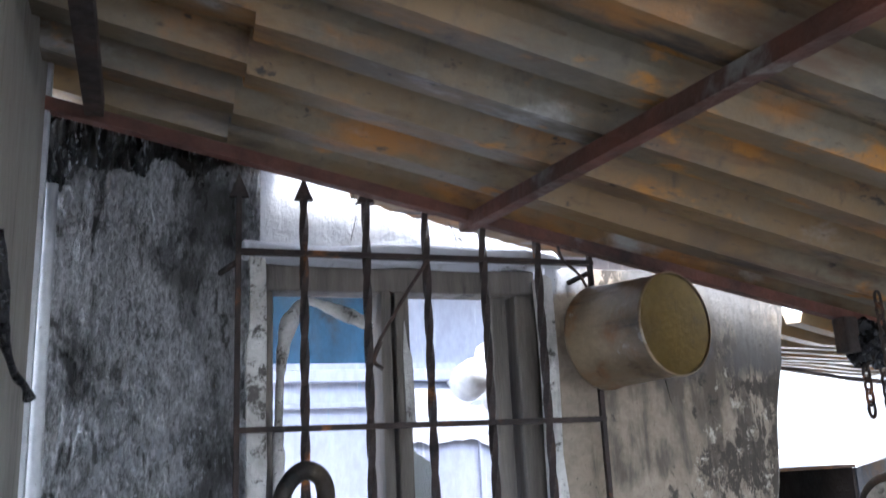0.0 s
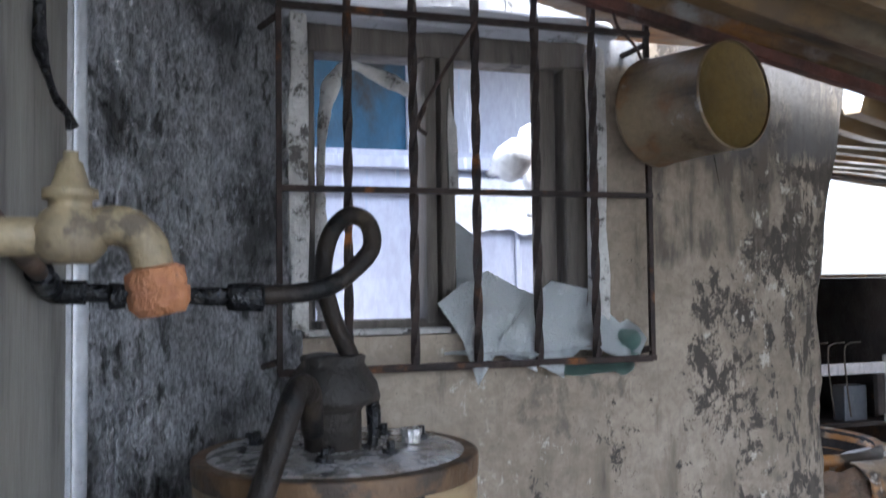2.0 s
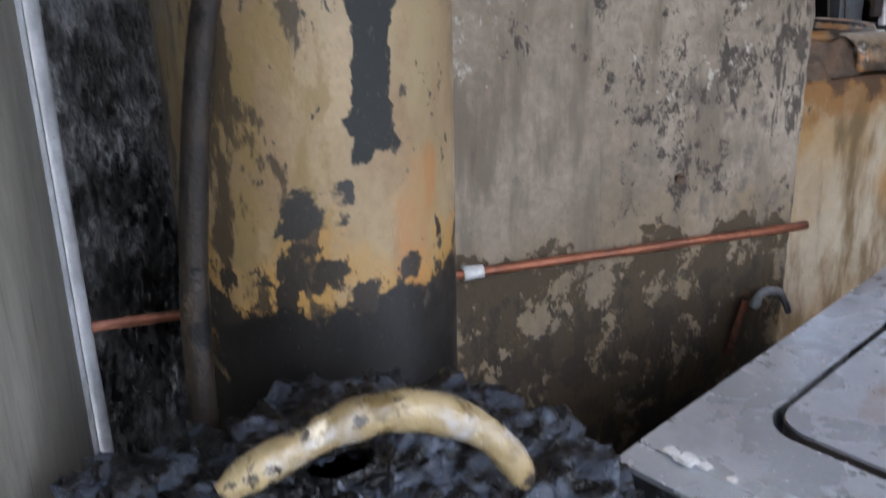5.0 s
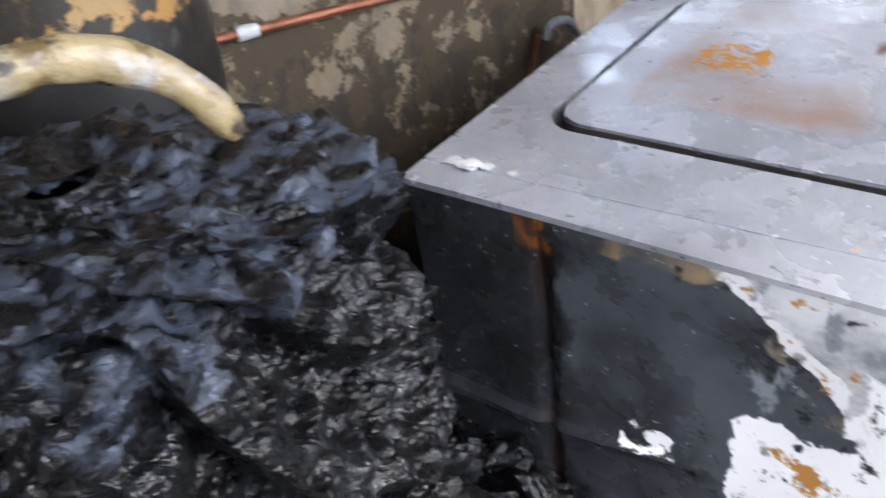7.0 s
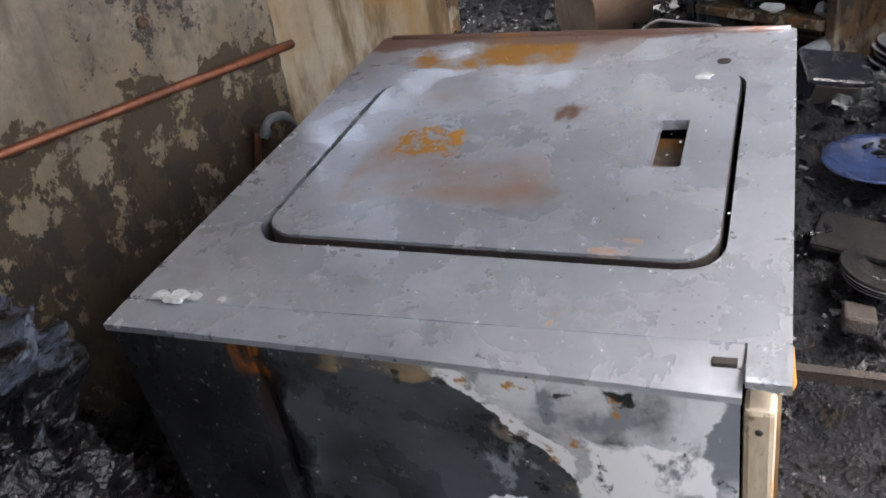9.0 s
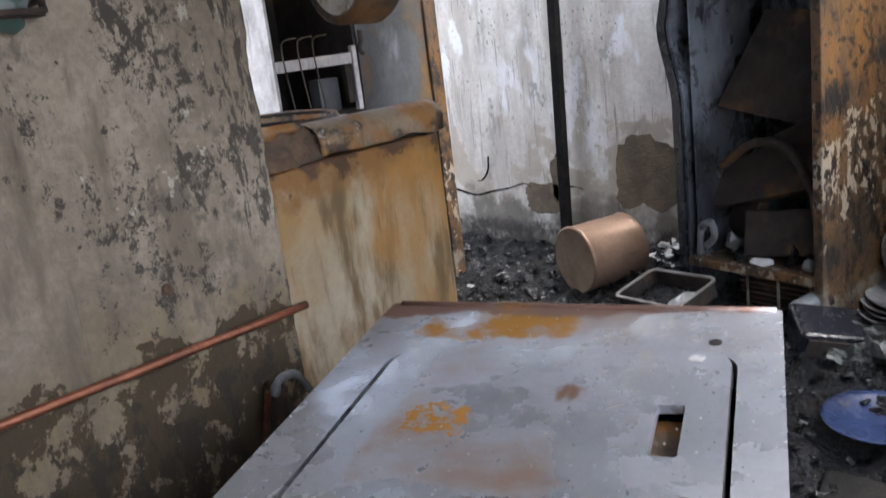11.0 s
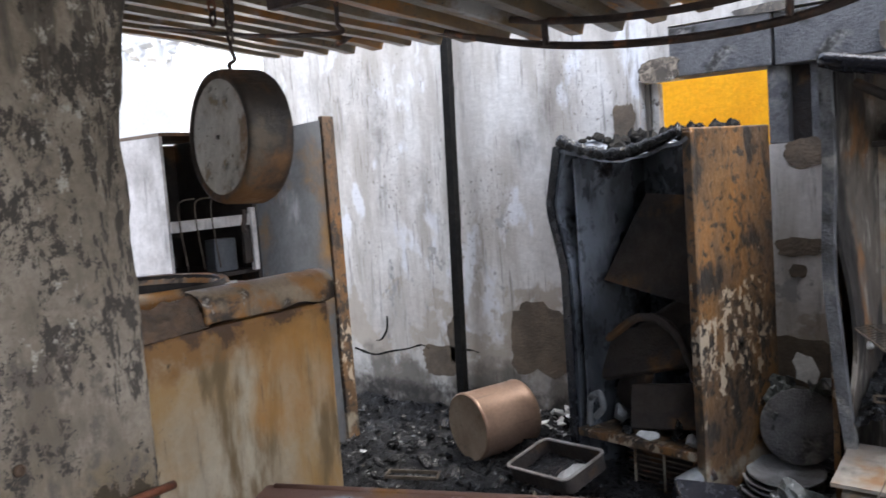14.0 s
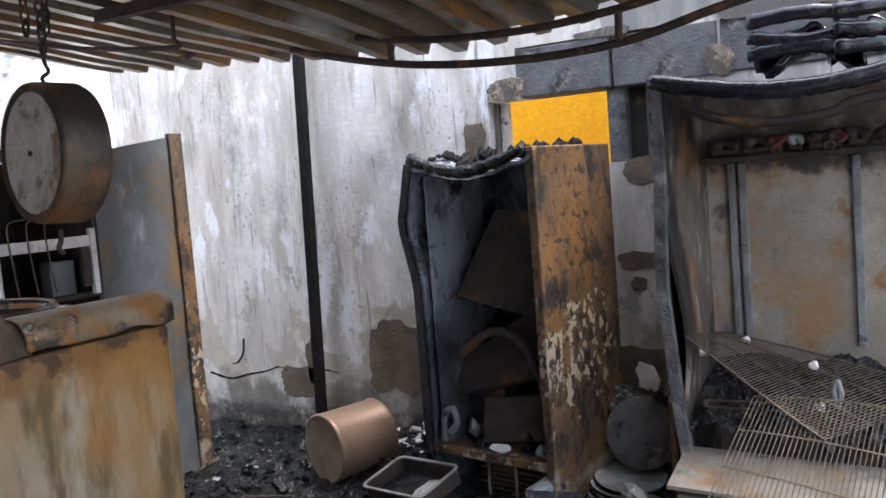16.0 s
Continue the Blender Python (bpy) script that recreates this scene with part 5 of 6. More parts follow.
for o in wm.children_recursive:
    if o.location.length > 0:
        pulled(o.location)
    else:
        for v in o.data.vertices:
            pulled(v.co)

# ---- second washing machine, beyond the wall's end ----
w2 = thing("washing_machine", "scorched cream washing machine missing its lid, tub rim exposed", "washing machine", pose(1.45, 2.075, 0.28))
W2, D2, H2 = 0.785, 0.74, 0.93
bm = box(0, 0.004, 0, W2 - 0.002, D2, 0.865, 0.014)
part("cabinet_body", bm, "m2", w2)
# rounded front lip
bm = sheet(16, 14, lambda u, v: (0.33 + (W2 - 0.332) * u, 0.05 - 0.065 * math.sin(radians(90 * min(1, v * 1.6))), 0.955 - 0.045 * (1 - math.cos(radians(90 * min(1, v * 1.6)))) - (0.035 + 0.012 * noise.noise((u * 5, 1, 2))) * max(0, v - 0.62) / 0.38))
part("front_lip", solid(bm, 0.004), "m2top", w2, smooth=True)
bm = bmesh.new()
bmesh.ops.create_cone(bm, cap_ends=True, segments=28, radius1=0.052, radius2=0.048, depth=0.02, matrix=Matrix.Translation((W2 - 0.004, 0.045, 0.905)) @ Matrix.Rotation(radians(90), 4, "Y"))
part("torn_lip", solid(sheet(24, 8, lambda u, v: (0.002 + 0.34 * u, 0.035 - 0.05 * v + 0.012 * noise.noise((u * 7, v * 3, 3)), 0.925 - 0.03 * v * v - 0.045 * v + 0.02 * u + 0.010 * noise.noise((u * 9, v * 2, 6)))), 0.004), "rustrim", w2, "rust-eaten torn edge of the top")
part("lip_end", bm, "m2top", w2)
part("top_frame", frame_plate(rounded(0.0, W2, 0.04, D2, 0.03), rounded(0.14, 0.66, 0.13, 0.65, 0.25), 0.88, 0.915), "m2top", w2)
part("tub_rim", lathe([(0.235, 0.90), (0.262, 0.915), (0.268, 0.94), (0.258, 0.958), (0.243, 0.955), (0.235, 0.93)], 48, cap=False), "m2top", w2, smooth=True).location = (0.40, 0.39, 0.0)
part("tub", lathe([(0.24, 0.955), (0.235, 0.55), (0.0, 0.53)], 40, cap=False), "darkin", w2, smooth=True).location = (0.40, 0.39, 0.0)
for k, (x, y, rx) in enumerate(((0.25, 0.20, 0.09), (0.55, 0.22, 0.10), (0.42, 0.66, 0.14))):
    bm = plate(ragged(0, 0, rx, 0.04, 11, 0.6, r1), 0.01)
    o = part("ash_flake", bm, "whitebit", w2)
    o.matrix_local = pose(x, y, 0.975 - 0.04 * (k < 2), 84, 0, 20 * k)

# ---- pan hung by a chain ----
pan = thing("hanging_pan", "round deep steel pan with a pale mottled bottom hung by a chain", "pan")
pan.matrix_world = Matrix.Translation((1.603, 1.653, 1.588)) @ Vector((-0.98, 0.20, 0.03)).to_track_quat("Z", "Y").to_matrix().to_4x4()
part("side", lathe([(0.128, -0.050), (0.133, -0.040), (0.131, 0.03), (0.128, 0.040), (0.123, 0.043), (0.117, 0.041), (0.111, 0.038)], 56, cap=False), "panside", pan, smooth=True)
part("bottom", lathe([(0.1125, 0.0385), (0.09, 0.0395), (0.0, 0.038)], 56, cap=False), "pan", pan, "mottled pan bottom, lightened as if daylit", True)
part("back", lathe([(0.129, -0.046), (0.0, -0.048)], 40, cap=False), "panside", pan)
part("rivet", lathe([(0.005, 0.04), (0.004, 0.044), (0.0, 0.044)], 10), "panside", pan)
ch = thing("chain", "rusty iron chain and hook hanging from the roof", "chain")
z = 1.742
part("hook", tube(smooth_path([(1.603, 1.652, 1.716), (1.597, 1.65, 1.728), (1.612, 1.65, 1.74), (1.605, 1.65, 1.757), (1.606, 1.65, 1.775)]), 0.004, 8), "iron", ch, smooth=True)
z = 1.772
k = 0
while z < roof_z(1.61) - 0.01:
    pts = []
    for i in range(17):
        a = 2 * math.pi * i / 16
        e = (0.0075 * math.cos(a), 0.016 * math.sin(a))
        pts.append((1.606 + (e[0] if k % 2 else 0), 1.65 + (0 if k % 2 else e[0]), z + 0.013 + e[1]))
    part("link", tube(pts, 0.003, 6), "iron", ch, smooth=True)
    z += 0.024
    k += 1
part("tail_link", tube(smooth_path([(1.59, 1.64, 1.445), (1.592, 1.642, 1.425), (1.586, 1.642, 1.41), (1.594, 1.642, 1.40)], 5), 0.005, 8), "iron", ch)
ch2 = thing("roof_hook", "burnt lumpy hook and cable ends under the roof", "hook")
part("block", box(1.60, 1.735, 1.955, 1.635, 1.775, 2.03, 0.006), "iron", ch2)
lump = box(1.635, 1.73, 1.93, 1.70, 1.78, 2.02, 0.012)
bmesh.ops.subdivide_edges(lump, edges=lump.edges[:], cuts=3, use_grid_fill=True)
rough_up(lump, 0.018, 40)
part("melted_lump", lump, "char", ch2)
for x0, z0, n in ((1.648, 1.84, 5), (1.695, 1.85, 5)):
    for k in range(n):
        pts = []
        for i in range(17):
            a = 2 * math.pi * i / 16
            e = 0.008 * math.cos(a)
            pts.append((x0 + (e if k % 2 else 0), 1.75 + (0 if k % 2 else e), z0 + 0.024 * k + 0.017 * math.sin(a)))
        part("link", tube(pts, 0.0032, 6), "iron", ch2, smooth=True)

# ---- cabinet behind the second machine ----
cab = thing("metal_cabinet", "burnt open metal cabinet with its side panel blued by heat", "cabinet")
part("back", box(2.29, 3.36, 0.3, 2.70, 3.375, 1.68), "darkin", cab)
# left side is white to stand for blown-out sunlight on it
part("side", box(2.285, 2.90, 0.3, 2.297, 3.36, 1.685), "barwhite", cab, "cabinet side coloured white for the sunlight on it")
part("side", box(2.672, 2.90, 0.3, 2.684, 3.36, 1.685), "darkin", cab)
part("top", box(2.285, 2.90, 1.686, 2.69, 3.37, 1.698), "m2", cab)
part("shelf_bar", box(2.292, 2.885, 1.345, 2.66, 2.899, 1.385, 0.004), "barwhite", cab, "white enamelled shelf edge")
part("upright", box(2.640, 2.875, 1.17, 2.662, 2.898, 1.41, 0.003), "barwhite", cab)
part("upright", box(2.600, 2.880, 1.20, 2.635, 2.899, 1.344, 0.003), "darkin", cab)
part("shelf", box(2.30, 2.90, 1.16, 2.67, 3.35, 1.175), "darkin", cab)
for k in range(3):
    x = 2.34 + 0.07 * k
    part("wire_hook", tube(smooth_path([(x, 2.88, 1.20), (x - 0.015, 2.88, 1.33), (x - 0.02, 2.88, 1.43), (x + 0.0, 2.88, 1.455), (x + 0.05, 2.88, 1.46)]), 0.003, 6), "wire", cab, smooth=True)
bm = sheet(14, 20, lambda u, v: (2.692 + 0.52 * u, 2.90 + 0.09 * u + 0.012 * noise.noise((u * 3, v * 3, 2)), 0.30 + (1.385 + 0.075 * u) * v))
part("door_panel", solid(bm, 0.012), "blued", cab, "heat-blued steel door panel")
part("door_edge", box(3.15, 2.965, 0.3, 3.222, 2.99, 1.768, 0.004), "fridge", cab, "rust-orange edge of the panel")
part("scrap", box(2.50, 2.93, 1.176, 2.60, 2.99, 1.30, 0.004), "blued", cab)

# ---- post on the far wall ----
po = thing("steel_post", "dark square steel post leaning on the far wall", "post")
part("post", tube(line((3.66, 2.70, 0.40), (3.66, 2.648, 2.12), 8), 0.028, square=True), "sootlump", po)

# ---- drum on the debris ----
dr = thing("metal_drum", "small brown metal drum lying on its side in the ash", "drum")
dr.matrix_world = Matrix.Translation((3.15, 2.305, 0.473)) @ Vector((0.94, -0.34, 0.02)).to_track_quat("Z", "Y").to_matrix().to_4x4()
part("shell", lathe([(0.132, 0.0), (0.138, 0.004), (0.139, 0.012), (0.136, 0.02), (0.136, 0.25), (0.139, 0.262), (0.134, 0.27)], 56, cap=False), "copperdrum", dr, smooth=True)
part("end", lathe([(0.133, 0.003), (0.129, 0.008), (0.0, 0.007)], 56, cap=False), "drumend", dr, "dusty beige drum end", True)
part("end", lathe([(0.134, 0.262), (0.0, 0.262)], 40, cap=False), "copperdrum", dr)

# ---- burnt-out fridge ----
FRX, FRY0, FRY1, FRZ0, FRZ1 = 3.20, 1.31, 1.865, 0.30, 1.59
fr = thing("refrigerator", "burnt-out rusty refrigerator without its door, full of charred shelves", "refrigerator")
part("side", box(FRX, FRY0, FRZ0, 3.69, FRY0 + 0.035, FRZ1 - 0.02, 0.006), "fridge", fr, "rust-brown flaking side wall")


def warped(u, v):
    z = FRZ0 + (FRZ1 - 0.03 - FRZ0) * v
    bulge = 0.055 * max(0, 1 - abs(v - 0.82) / 0.18)
    return (FRX + 0.47 * u, FRY1 - 0.035 + (bulge * (1 - u)) + 0.06 * (v - 0.9) * (1 if v > 0.9 else 0) * -6 * (1 - u) * 0.5, z)


part("side", solid(sheet(10, 30, warped), 0.02), "liner", fr, "buckled blackened side liner")
part("back", wall_slabs([(3.675, FRY0 + 0.03, FRZ0, 3.69, FRY1 - 0.02, 1.33), (3.675, FRY0 + 0.03, 1.33, 3.69, 1.49, 1.5), (3.675, 1.60, 1.33, 3.69, FRY1 - 0.03, 1.5), (3.675, FRY0 + 0.03, 1.5, 3.69, FRY1 - 0.03, 1.56)]), "liner", fr)
bm = sheet(20, 30, lambda u, v: (FRX - 0.01 + 0.49 * u, FRY0 + 0.01 + 0.53 * v, 1.565 - (0.055 * math.sin(math.pi * v) + 0.02 * (1 - u)) * (1 - u) + 0.012 * noise.noise((u * 6, v * 9, 2))))
part("top", solid(bm, 0.012), "liner", fr, "sagging scorched top")
bm = tube(smooth_path([(FRX - 0.012, FRY1 - 0.03, 1.565), (FRX - 0.02, FRY1 - 0.15, 1.525), (FRX - 0.02, FRY1 - 0.28, 1.505), (FRX - 0.015, FRY1 - 0.42, 1.53), (FRX - 0.01, FRY0 + 0.03, 1.565)]), 0.02, 8, 0.5)
part("front_edge", bm, "char", fr, smooth=True)
for k in range(70):
    s = rnd.uniform(0.010, 0.030)
    bm = bmesh.new()
    bmesh.ops.create_icosphere(bm, subdivisions=1, radius=s)
    rough_up(bm, s * 0.8, 40)
    o = part("char_lump", bm, "sootlump", fr)
    u, v = rnd.random(), rnd.random()
    o.location = (FRX + 0.02 + 0.42 * u, FRY0 + 0.05 + 0.45 * v, 1.575 - 0.05 * math.sin(math.pi * v) * (1 - u))
part("front_frame", box(FRX - 0.008, FRY0 - 0.004, FRZ0, FRX + 0.012, FRY0 + 0.03, FRZ1 - 0.03, 0.004), "fridge", fr)
bm = sheet(3, 24, lambda u, v: (FRX - 0.006, FRY1 - 0.03 + 0.035 * u + 0.055 * max(0, 1 - abs(v - 0.82) / 0.18), FRZ0 + 0.02 + 1.23 * v))
part("front_frame", solid(bm, 0.01), "black", fr)
part("shelf", box(FRX - 0.012, FRY0 + 0.03, 0.485, 3.67, FRY1 - 0.03, 0.515, 0.004), "fridge", fr)
# fallen panel inside
bm = sheet(12, 12, lambda u, v: (3.33 + 0.075 * v + 0.006 * noise.noise((u * 5, v * 5, 3)), (1.79 - 0.36 * u) * (1 - v) + (1.635 - 0.205 * u) * v, (1.047 - 0.068 * u) * (1 - v) + (1.36 - 0.015 * u) * v))
part("fallen_panel", solid(bm, 0.012), "darkin", fr, "dark fallen inner panel")
for (a, b, c, rx, ry, rz, sx, sz) in ((3.36, 1.62, 0.80, 30, 14, 95, 0.20, 0.09), (3.42, 1.50, 0.86, -24, 30, 85, 0.16, 0.12), (3.30, 1.50, 0.62, 20, 6, 100, 0.15, 0.08), (3.36, 1.70, 0.66, 15, 60, 80, 0.10, 0.07)):
    o = part("burnt_tray", box(-sx, -0.02, -sz, sx, 0.02, sz, 0.008), "darkin", fr)
    o.matrix_world = pose(a, b, c, rx, ry, rz)
part("inner_arc", tube(smooth_path([(3.26, 1.36, 0.54), (3.27, 1.38, 0.75), (3.28, 1.47, 0.90), (3.28, 1.60, 0.93), (3.27, 1.74, 0.84)]), 0.016, 8, 0.4), "darkin", fr, smooth=True)
part("inner_bracket", tube(smooth_path([(3.215, 1.80, 0.53), (3.215, 1.79, 0.62), (3.215, 1.75, 0.65), (3.215, 1.735, 0.60), (3.215, 1.77, 0.56)]), 0.013, 8, 0.3), "grey", fr)
for k in range(40):
    s = rnd.uniform(0.010, 0.032)
    bm = bmesh.new()
    bmesh.ops.create_icosphere(bm, subdivisions=1, radius=s)
    rough_up(bm, s * 0.8, 40)
    o = part("char_lump", bm, "char" if k % 4 else "grey", fr)
    o.location = (rnd.uniform(3.22, 3.6), rnd.uniform(1.37, 1.80), 0.52 + rnd.uniform(0, 0.05))
bm = plate(ragged(0, 0, 0.05, 0.018, 10, 0.6, r1), 0.006)
o = part("paper_scrap", bm, "whitebit", fr, "white scrap of burnt paper")
o.matrix_world = pose(3.215, 1.545, 0.533, 60, 0, 90)
# condenser grid under the shelf
part("kick_panel", box(3.30, FRY0 + 0.04, 0.30, 3.32, FRY1 - 0.2, 0.484), "darkin", fr)
for k in range(9):
    part("condenser_fin", tube(line((3.225, FRY0 + 0.045, 0.325 + 0.018 * k), (3.225, FRY0 + 0.33, 0.325 + 0.018 * k), 3), 0.0035, 6), "wire" if k % 2 else "iron", fr)
for k in range(3):
    part("condenser_post", tube(line((3.222, FRY0 + 0.06 + 0.12 * k, 0.31), (3.222, FRY0 + 0.06 + 0.12 * k, 0.485), 3), 0.005, 6), "fridge", fr)
bm = sheet(6, 20, lambda u, v: (FRX + 0.02 + 0.3 * u, FRY1 - 0.06 - 0.03 * u, 0.35 + 1.15 * v))
part("liner_sheet", solid(bm, 0.006), "liner", fr, "blue-black shiny liner sheet")

fr.matrix_world = Matrix.Translation((3.222, 1.84, 0)) @ Matrix.Rotation(radians(-11.5), 4, "Z") @ Matrix.Translation((-3.20, -1.84, 0))

# ---- open freezer cabinet ----
fz = thing("freezer", "burnt upright freezer cabinet with bent frame and fallen wire racks", "freezer")
lf = [(3.15, 0.93, 1.735), (3.15, 0.925, 1.45), (3.15, 0.935, 1.12), (3.15, 0.92, 0.90), (3.15, 0.905, 0.72), (3.15, 0.885, 0.55), (3.15, 0.875, 0.32)]
part("door_frame", tube(smooth_path(lf), 0.024, square=True), "block", fz)
bm = sheet(8, 30, lambda u, v: (3.17 + 0.45 * u, 0.905 - 0.02 * u - 0.05 * (1 - u) * math.sin(math.pi * min(1, max(0, (v - 0.2) / 0.7))) * math.sin(5 * v), 0.32 + 1.40 * v))
part("side_liner", solid(bm, 0.012), "frliner", fz, "buckled sooty inner side")
part("side", box(3.17, 0.925, 0.3, 3.66, 0.945, 1.72, 0.004), "fridge", fz)
part("back", box(3.62, -0.45, 0.3, 3.64, 0.92, 1.70), "frback", fz, "rust and ash stained back panel")
for y in (0.80, 0.765):
    part("back_rail", box(3.595, y - 0.012, 0.86, 3.618, y + 0.012, 1.46, 0.004), "grey", fz)
part("back_rail", box(3.595, 0.40, 0.84, 3.618, 0.425, 1.46, 0.004), "grey", fz)
tf = [(3.15, 0.94, 1.725), (3.14, 0.80, 1.695), (3.13, 0.65, 1.668), (3.13, 0.5, 1.66), (3.14, 0.35, 1.675), (3.15, 0.15, 1.70), (3.15, -0.45, 1.70)]
part("top_frame", tube(smooth_path(tf), 0.026, 10, 0.1), "black", fz, "sagging charred top edge", True)
tf2 = [(3.19, 0.86, 1.655), (3.18, 0.75, 1.60), (3.18, 0.6, 1.575), (3.18, 0.45, 1.585), (3.18, 0.3, 1.62), (3.18, -0.4, 1.62)]
part("gasket", tube(smooth_path(tf2), 0.016, 8, 0.2), "darkin", fz, "drooping burnt door gasket", True)
bm = sheet(10, 20, lambda u, v: (3.15 + 0.5 * u, 0.93 - 1.38 * v, 1.715 - 0.04 * math.sin(math.pi * min(1, v * 1.6)) * (1 - u)))
part("top", solid(bm, 0.012), "black", fz)
part("control_tray", box(3.50, -0.4, 1.465, 3.60, 0.88, 1.485, 0.004), "darkin", fz)
for y, mat, dy in ((0.80, "darkin", 0.05), (0.70, "darkin", 0.05), (0.645, "red", 0.018), (0.58, "grey", 0.022), (0.50, "darkin", 0.05), (0.455, "red", 0.016), (0.40, "darkin", 0.03), (0.30, "darkin", 0.05)):
    part("control_part", tube(smooth_path([(3.54, y + dy, 1.515), (3.535, y, 1.53), (3.54, y - dy, 1.512)]), lambda t: 0.02 + 0.006 * math.sin(9 * t), 10, 0.7), mat, fz, smooth=True)
    part("contact", box(3.512, y - dy * 0.8, 1.492, 3.53, y + dy * 0.8, 1.508, 0.003), "iron", fz)
for y in (0.64, 0.48):
    part("relay_ring", tube([(3.508, y + 0.016 * math.cos(0.7 * i), 1.498 + 0.012 * math.sin(0.7 * i)) for i in range(10)], 0.004, 6), "wire", fz)
part("bottom_panel", solid(sheet(6, 10, lambda u, v: (2.93 + 0.25 * u, 0.90 - 1.3 * v, 0.545 - 0.05 * v + 0.04 * u + 0.01 * noise.noise((u * 4, v * 8, 1)))), 0.012), "frback", fz, "ash-covered fallen front panel")
part("plinth", box(2.96, -0.45, 0.28, 3.0, 0.88, 0.52, 0.006), "frback", fz)


def rack(parent_name, c00, c10, c11, c01, n, m):
    rk = thing("wire_rack", "rusty wire shelf rack fallen inside the freezer", "wire rack", group="fallen freezer racks")
    c00, c10, c11, c01 = (Vector(q) for q in (c00, c10, c11, c01))
    at = lambda u, v: c00.lerp(c10, u).lerp(c01.lerp(c11, u), v)
    for k in range(n + 1):
        u = k / n
        part("wire", tube([at(u, v / 4) + Vector((0, 0, 0.012 * math.sin(3 * u + v / 2))) for v in range(5)], 0.0018, 5), "wire", rk)
    for k in range(m + 1):
        v = k / m
        part("cross_wire", tube([at(u / 6, v) + Vector((0, 0, 0.012 * math.sin(3 * u / 6 + 2 * v) - 0.003)) for u in range(7)], 0.0034, 6), "wire", rk)
    return rk


rack("a", (3.50, 0.824, 0.896), (3.42, 0.15, 0.734), (3.0, 0.48, 0.716), (3.12, 0.865, 0.945), 52, 3)
rack("b", (3.08, 0.671, 0.794), (3.08, 0.212, 0.766), (2.84, 0.273, 0.455), (2.84, 0.77, 0.538), 36, 3)
part("rack_loop", tube(smooth_path([(3.10, 0.58, 0.768), (3.12, 0.80, 0.762), (3.12, 0.815, 0.752), (3.12, 0.80, 0.742), (3.10, 0.58, 0.748)], 5), 0.004, 6), "wire", fz)
bm = sheet(60, 110, lambda u, v: (lambda x, y: (x, y, 0.66 + 0.12 * u + 0.05 * noise.noise((x * 9, y * 9, 2)) + 0.04 * (0.3 - abs(noise.noise((x * 24, y * 24, 7)))) + 0.014 * noise.noise((x * 60, y * 60, 4))))(3.14 + 0.47 * u, 0.88 - 1.3 * v))
part("charred_rubble", bm, "char", fz, "wet black charred contents")
for x, y, z in ((3.42, 0.745, 0.885), (3.33, 0.87, 0.86), (3.2, 0.52, 0.86), (3.15, 0.50, 0.75)):
    bm = bmesh.new()
    bmesh.ops.create_icosphere(bm, subdivisions=2, radius=0.014)
    rough_up(bm, 0.006, 60)
    part("white_knob", bm, "whitebit", fz).location = (x, y, z)
part("clip", tube(smooth_path([(3.12, 0.46, 0.83), (3.12, 0.465, 0.80), (3.12, 0.455, 0.78), (3.12, 0.445, 0.80), (3.12, 0.455, 0.84)], 5), 0.009, 8), "grey", fz)

# melted crates on top of the freezer
for k, (y, z, sx) in enumerate(((0.52, 1.765, 0.15), (0.33, 1.77, 0.13), (0.12, 1.78, 0.15))):
    cr = thing("melted_crate", "black plastic crate half melted on the freezer top", "crate", pose(3.42, y, z - 0.045, 0, 6 - 5 * k, 8 * k) @ Matrix.Diagonal((1, 1, 1.5, 1)))
    bm = sheet(14, 14, lambda u, v: (-0.16 + 0.32 * u, -sx + 2 * sx * v, 0.05 + 0.03 * noise.noise((u * 4, v * 4, k)) - 0.02 * math.cos(6 * v)))
    part("bottom", solid(bm, 0.012), "black", cr, smooth=True)
    for zz in (0.02, 0.055, 0.085):
        part("slat", tube(smooth_path([(-0.17, -sx, zz), (-0.175, 0, zz + 0.012 * math.sin(k + zz * 90)), (-0.17, sx, zz + 0.008)]), 0.015, 10, 0.3), "black", cr, smooth=True)

# ---- loose clutter in the ash ----
def scrap_heap(name, label, category, n, area, zfn, sizes, mat, seed, flat=0.35):
    """Many broken pieces that nobody could count, joined."""
    r = random.Random(seed)
    bm = bmesh.new()
    for _ in range(n):
        x, y = r.uniform(area[0], area[1]), r.uniform(area[2], area[3])
        s = r.uniform(*sizes) * (0.5 + r.random())
        vs = []
        q = Euler((r.uniform(-0.7, 0.7), r.uniform(-0.7, 0.7), r.uniform(0, 6.3))).to_matrix()
        for dx in (-1, 1):
            for dy in (-1, 1):
                for dz in (-1, 1):
                    p = q @ Vector((dx * s * r.uniform(0.6, 1.3), dy * s * r.uniform(0.3, 0.8), dz * s * flat * r.uniform(0.4, 1.0)))
                    vs.append(bm.verts.new(p + Vector((x, y, zfn(x, y) + s * 0.2))))
        for f in ((0, 1, 3, 2), (4, 6, 7, 5), (0, 4, 5, 1), (2, 3, 7, 6), (0, 2, 6, 4), (1, 5, 7, 3)):
            bm.faces.new([vs[i] for i in f])
    ob = part(name, bm, mat)
    return tagged(ob, label, category, kind="stuff")


scrap_heap("charred_debris", "broken charred pieces strewn over the floor", "debris", 2600, (1.7, 3.7, 0.3, 3.3), ground_at, (0.006, 0.022), "char", 21)
scrap_heap("ash_bits", "pale ash and plaster crumbs strewn over the floor", "debris", 350, (1.7, 3.7, 0.2, 3.3), ground_at, (0.004, 0.016), "grey", 22)
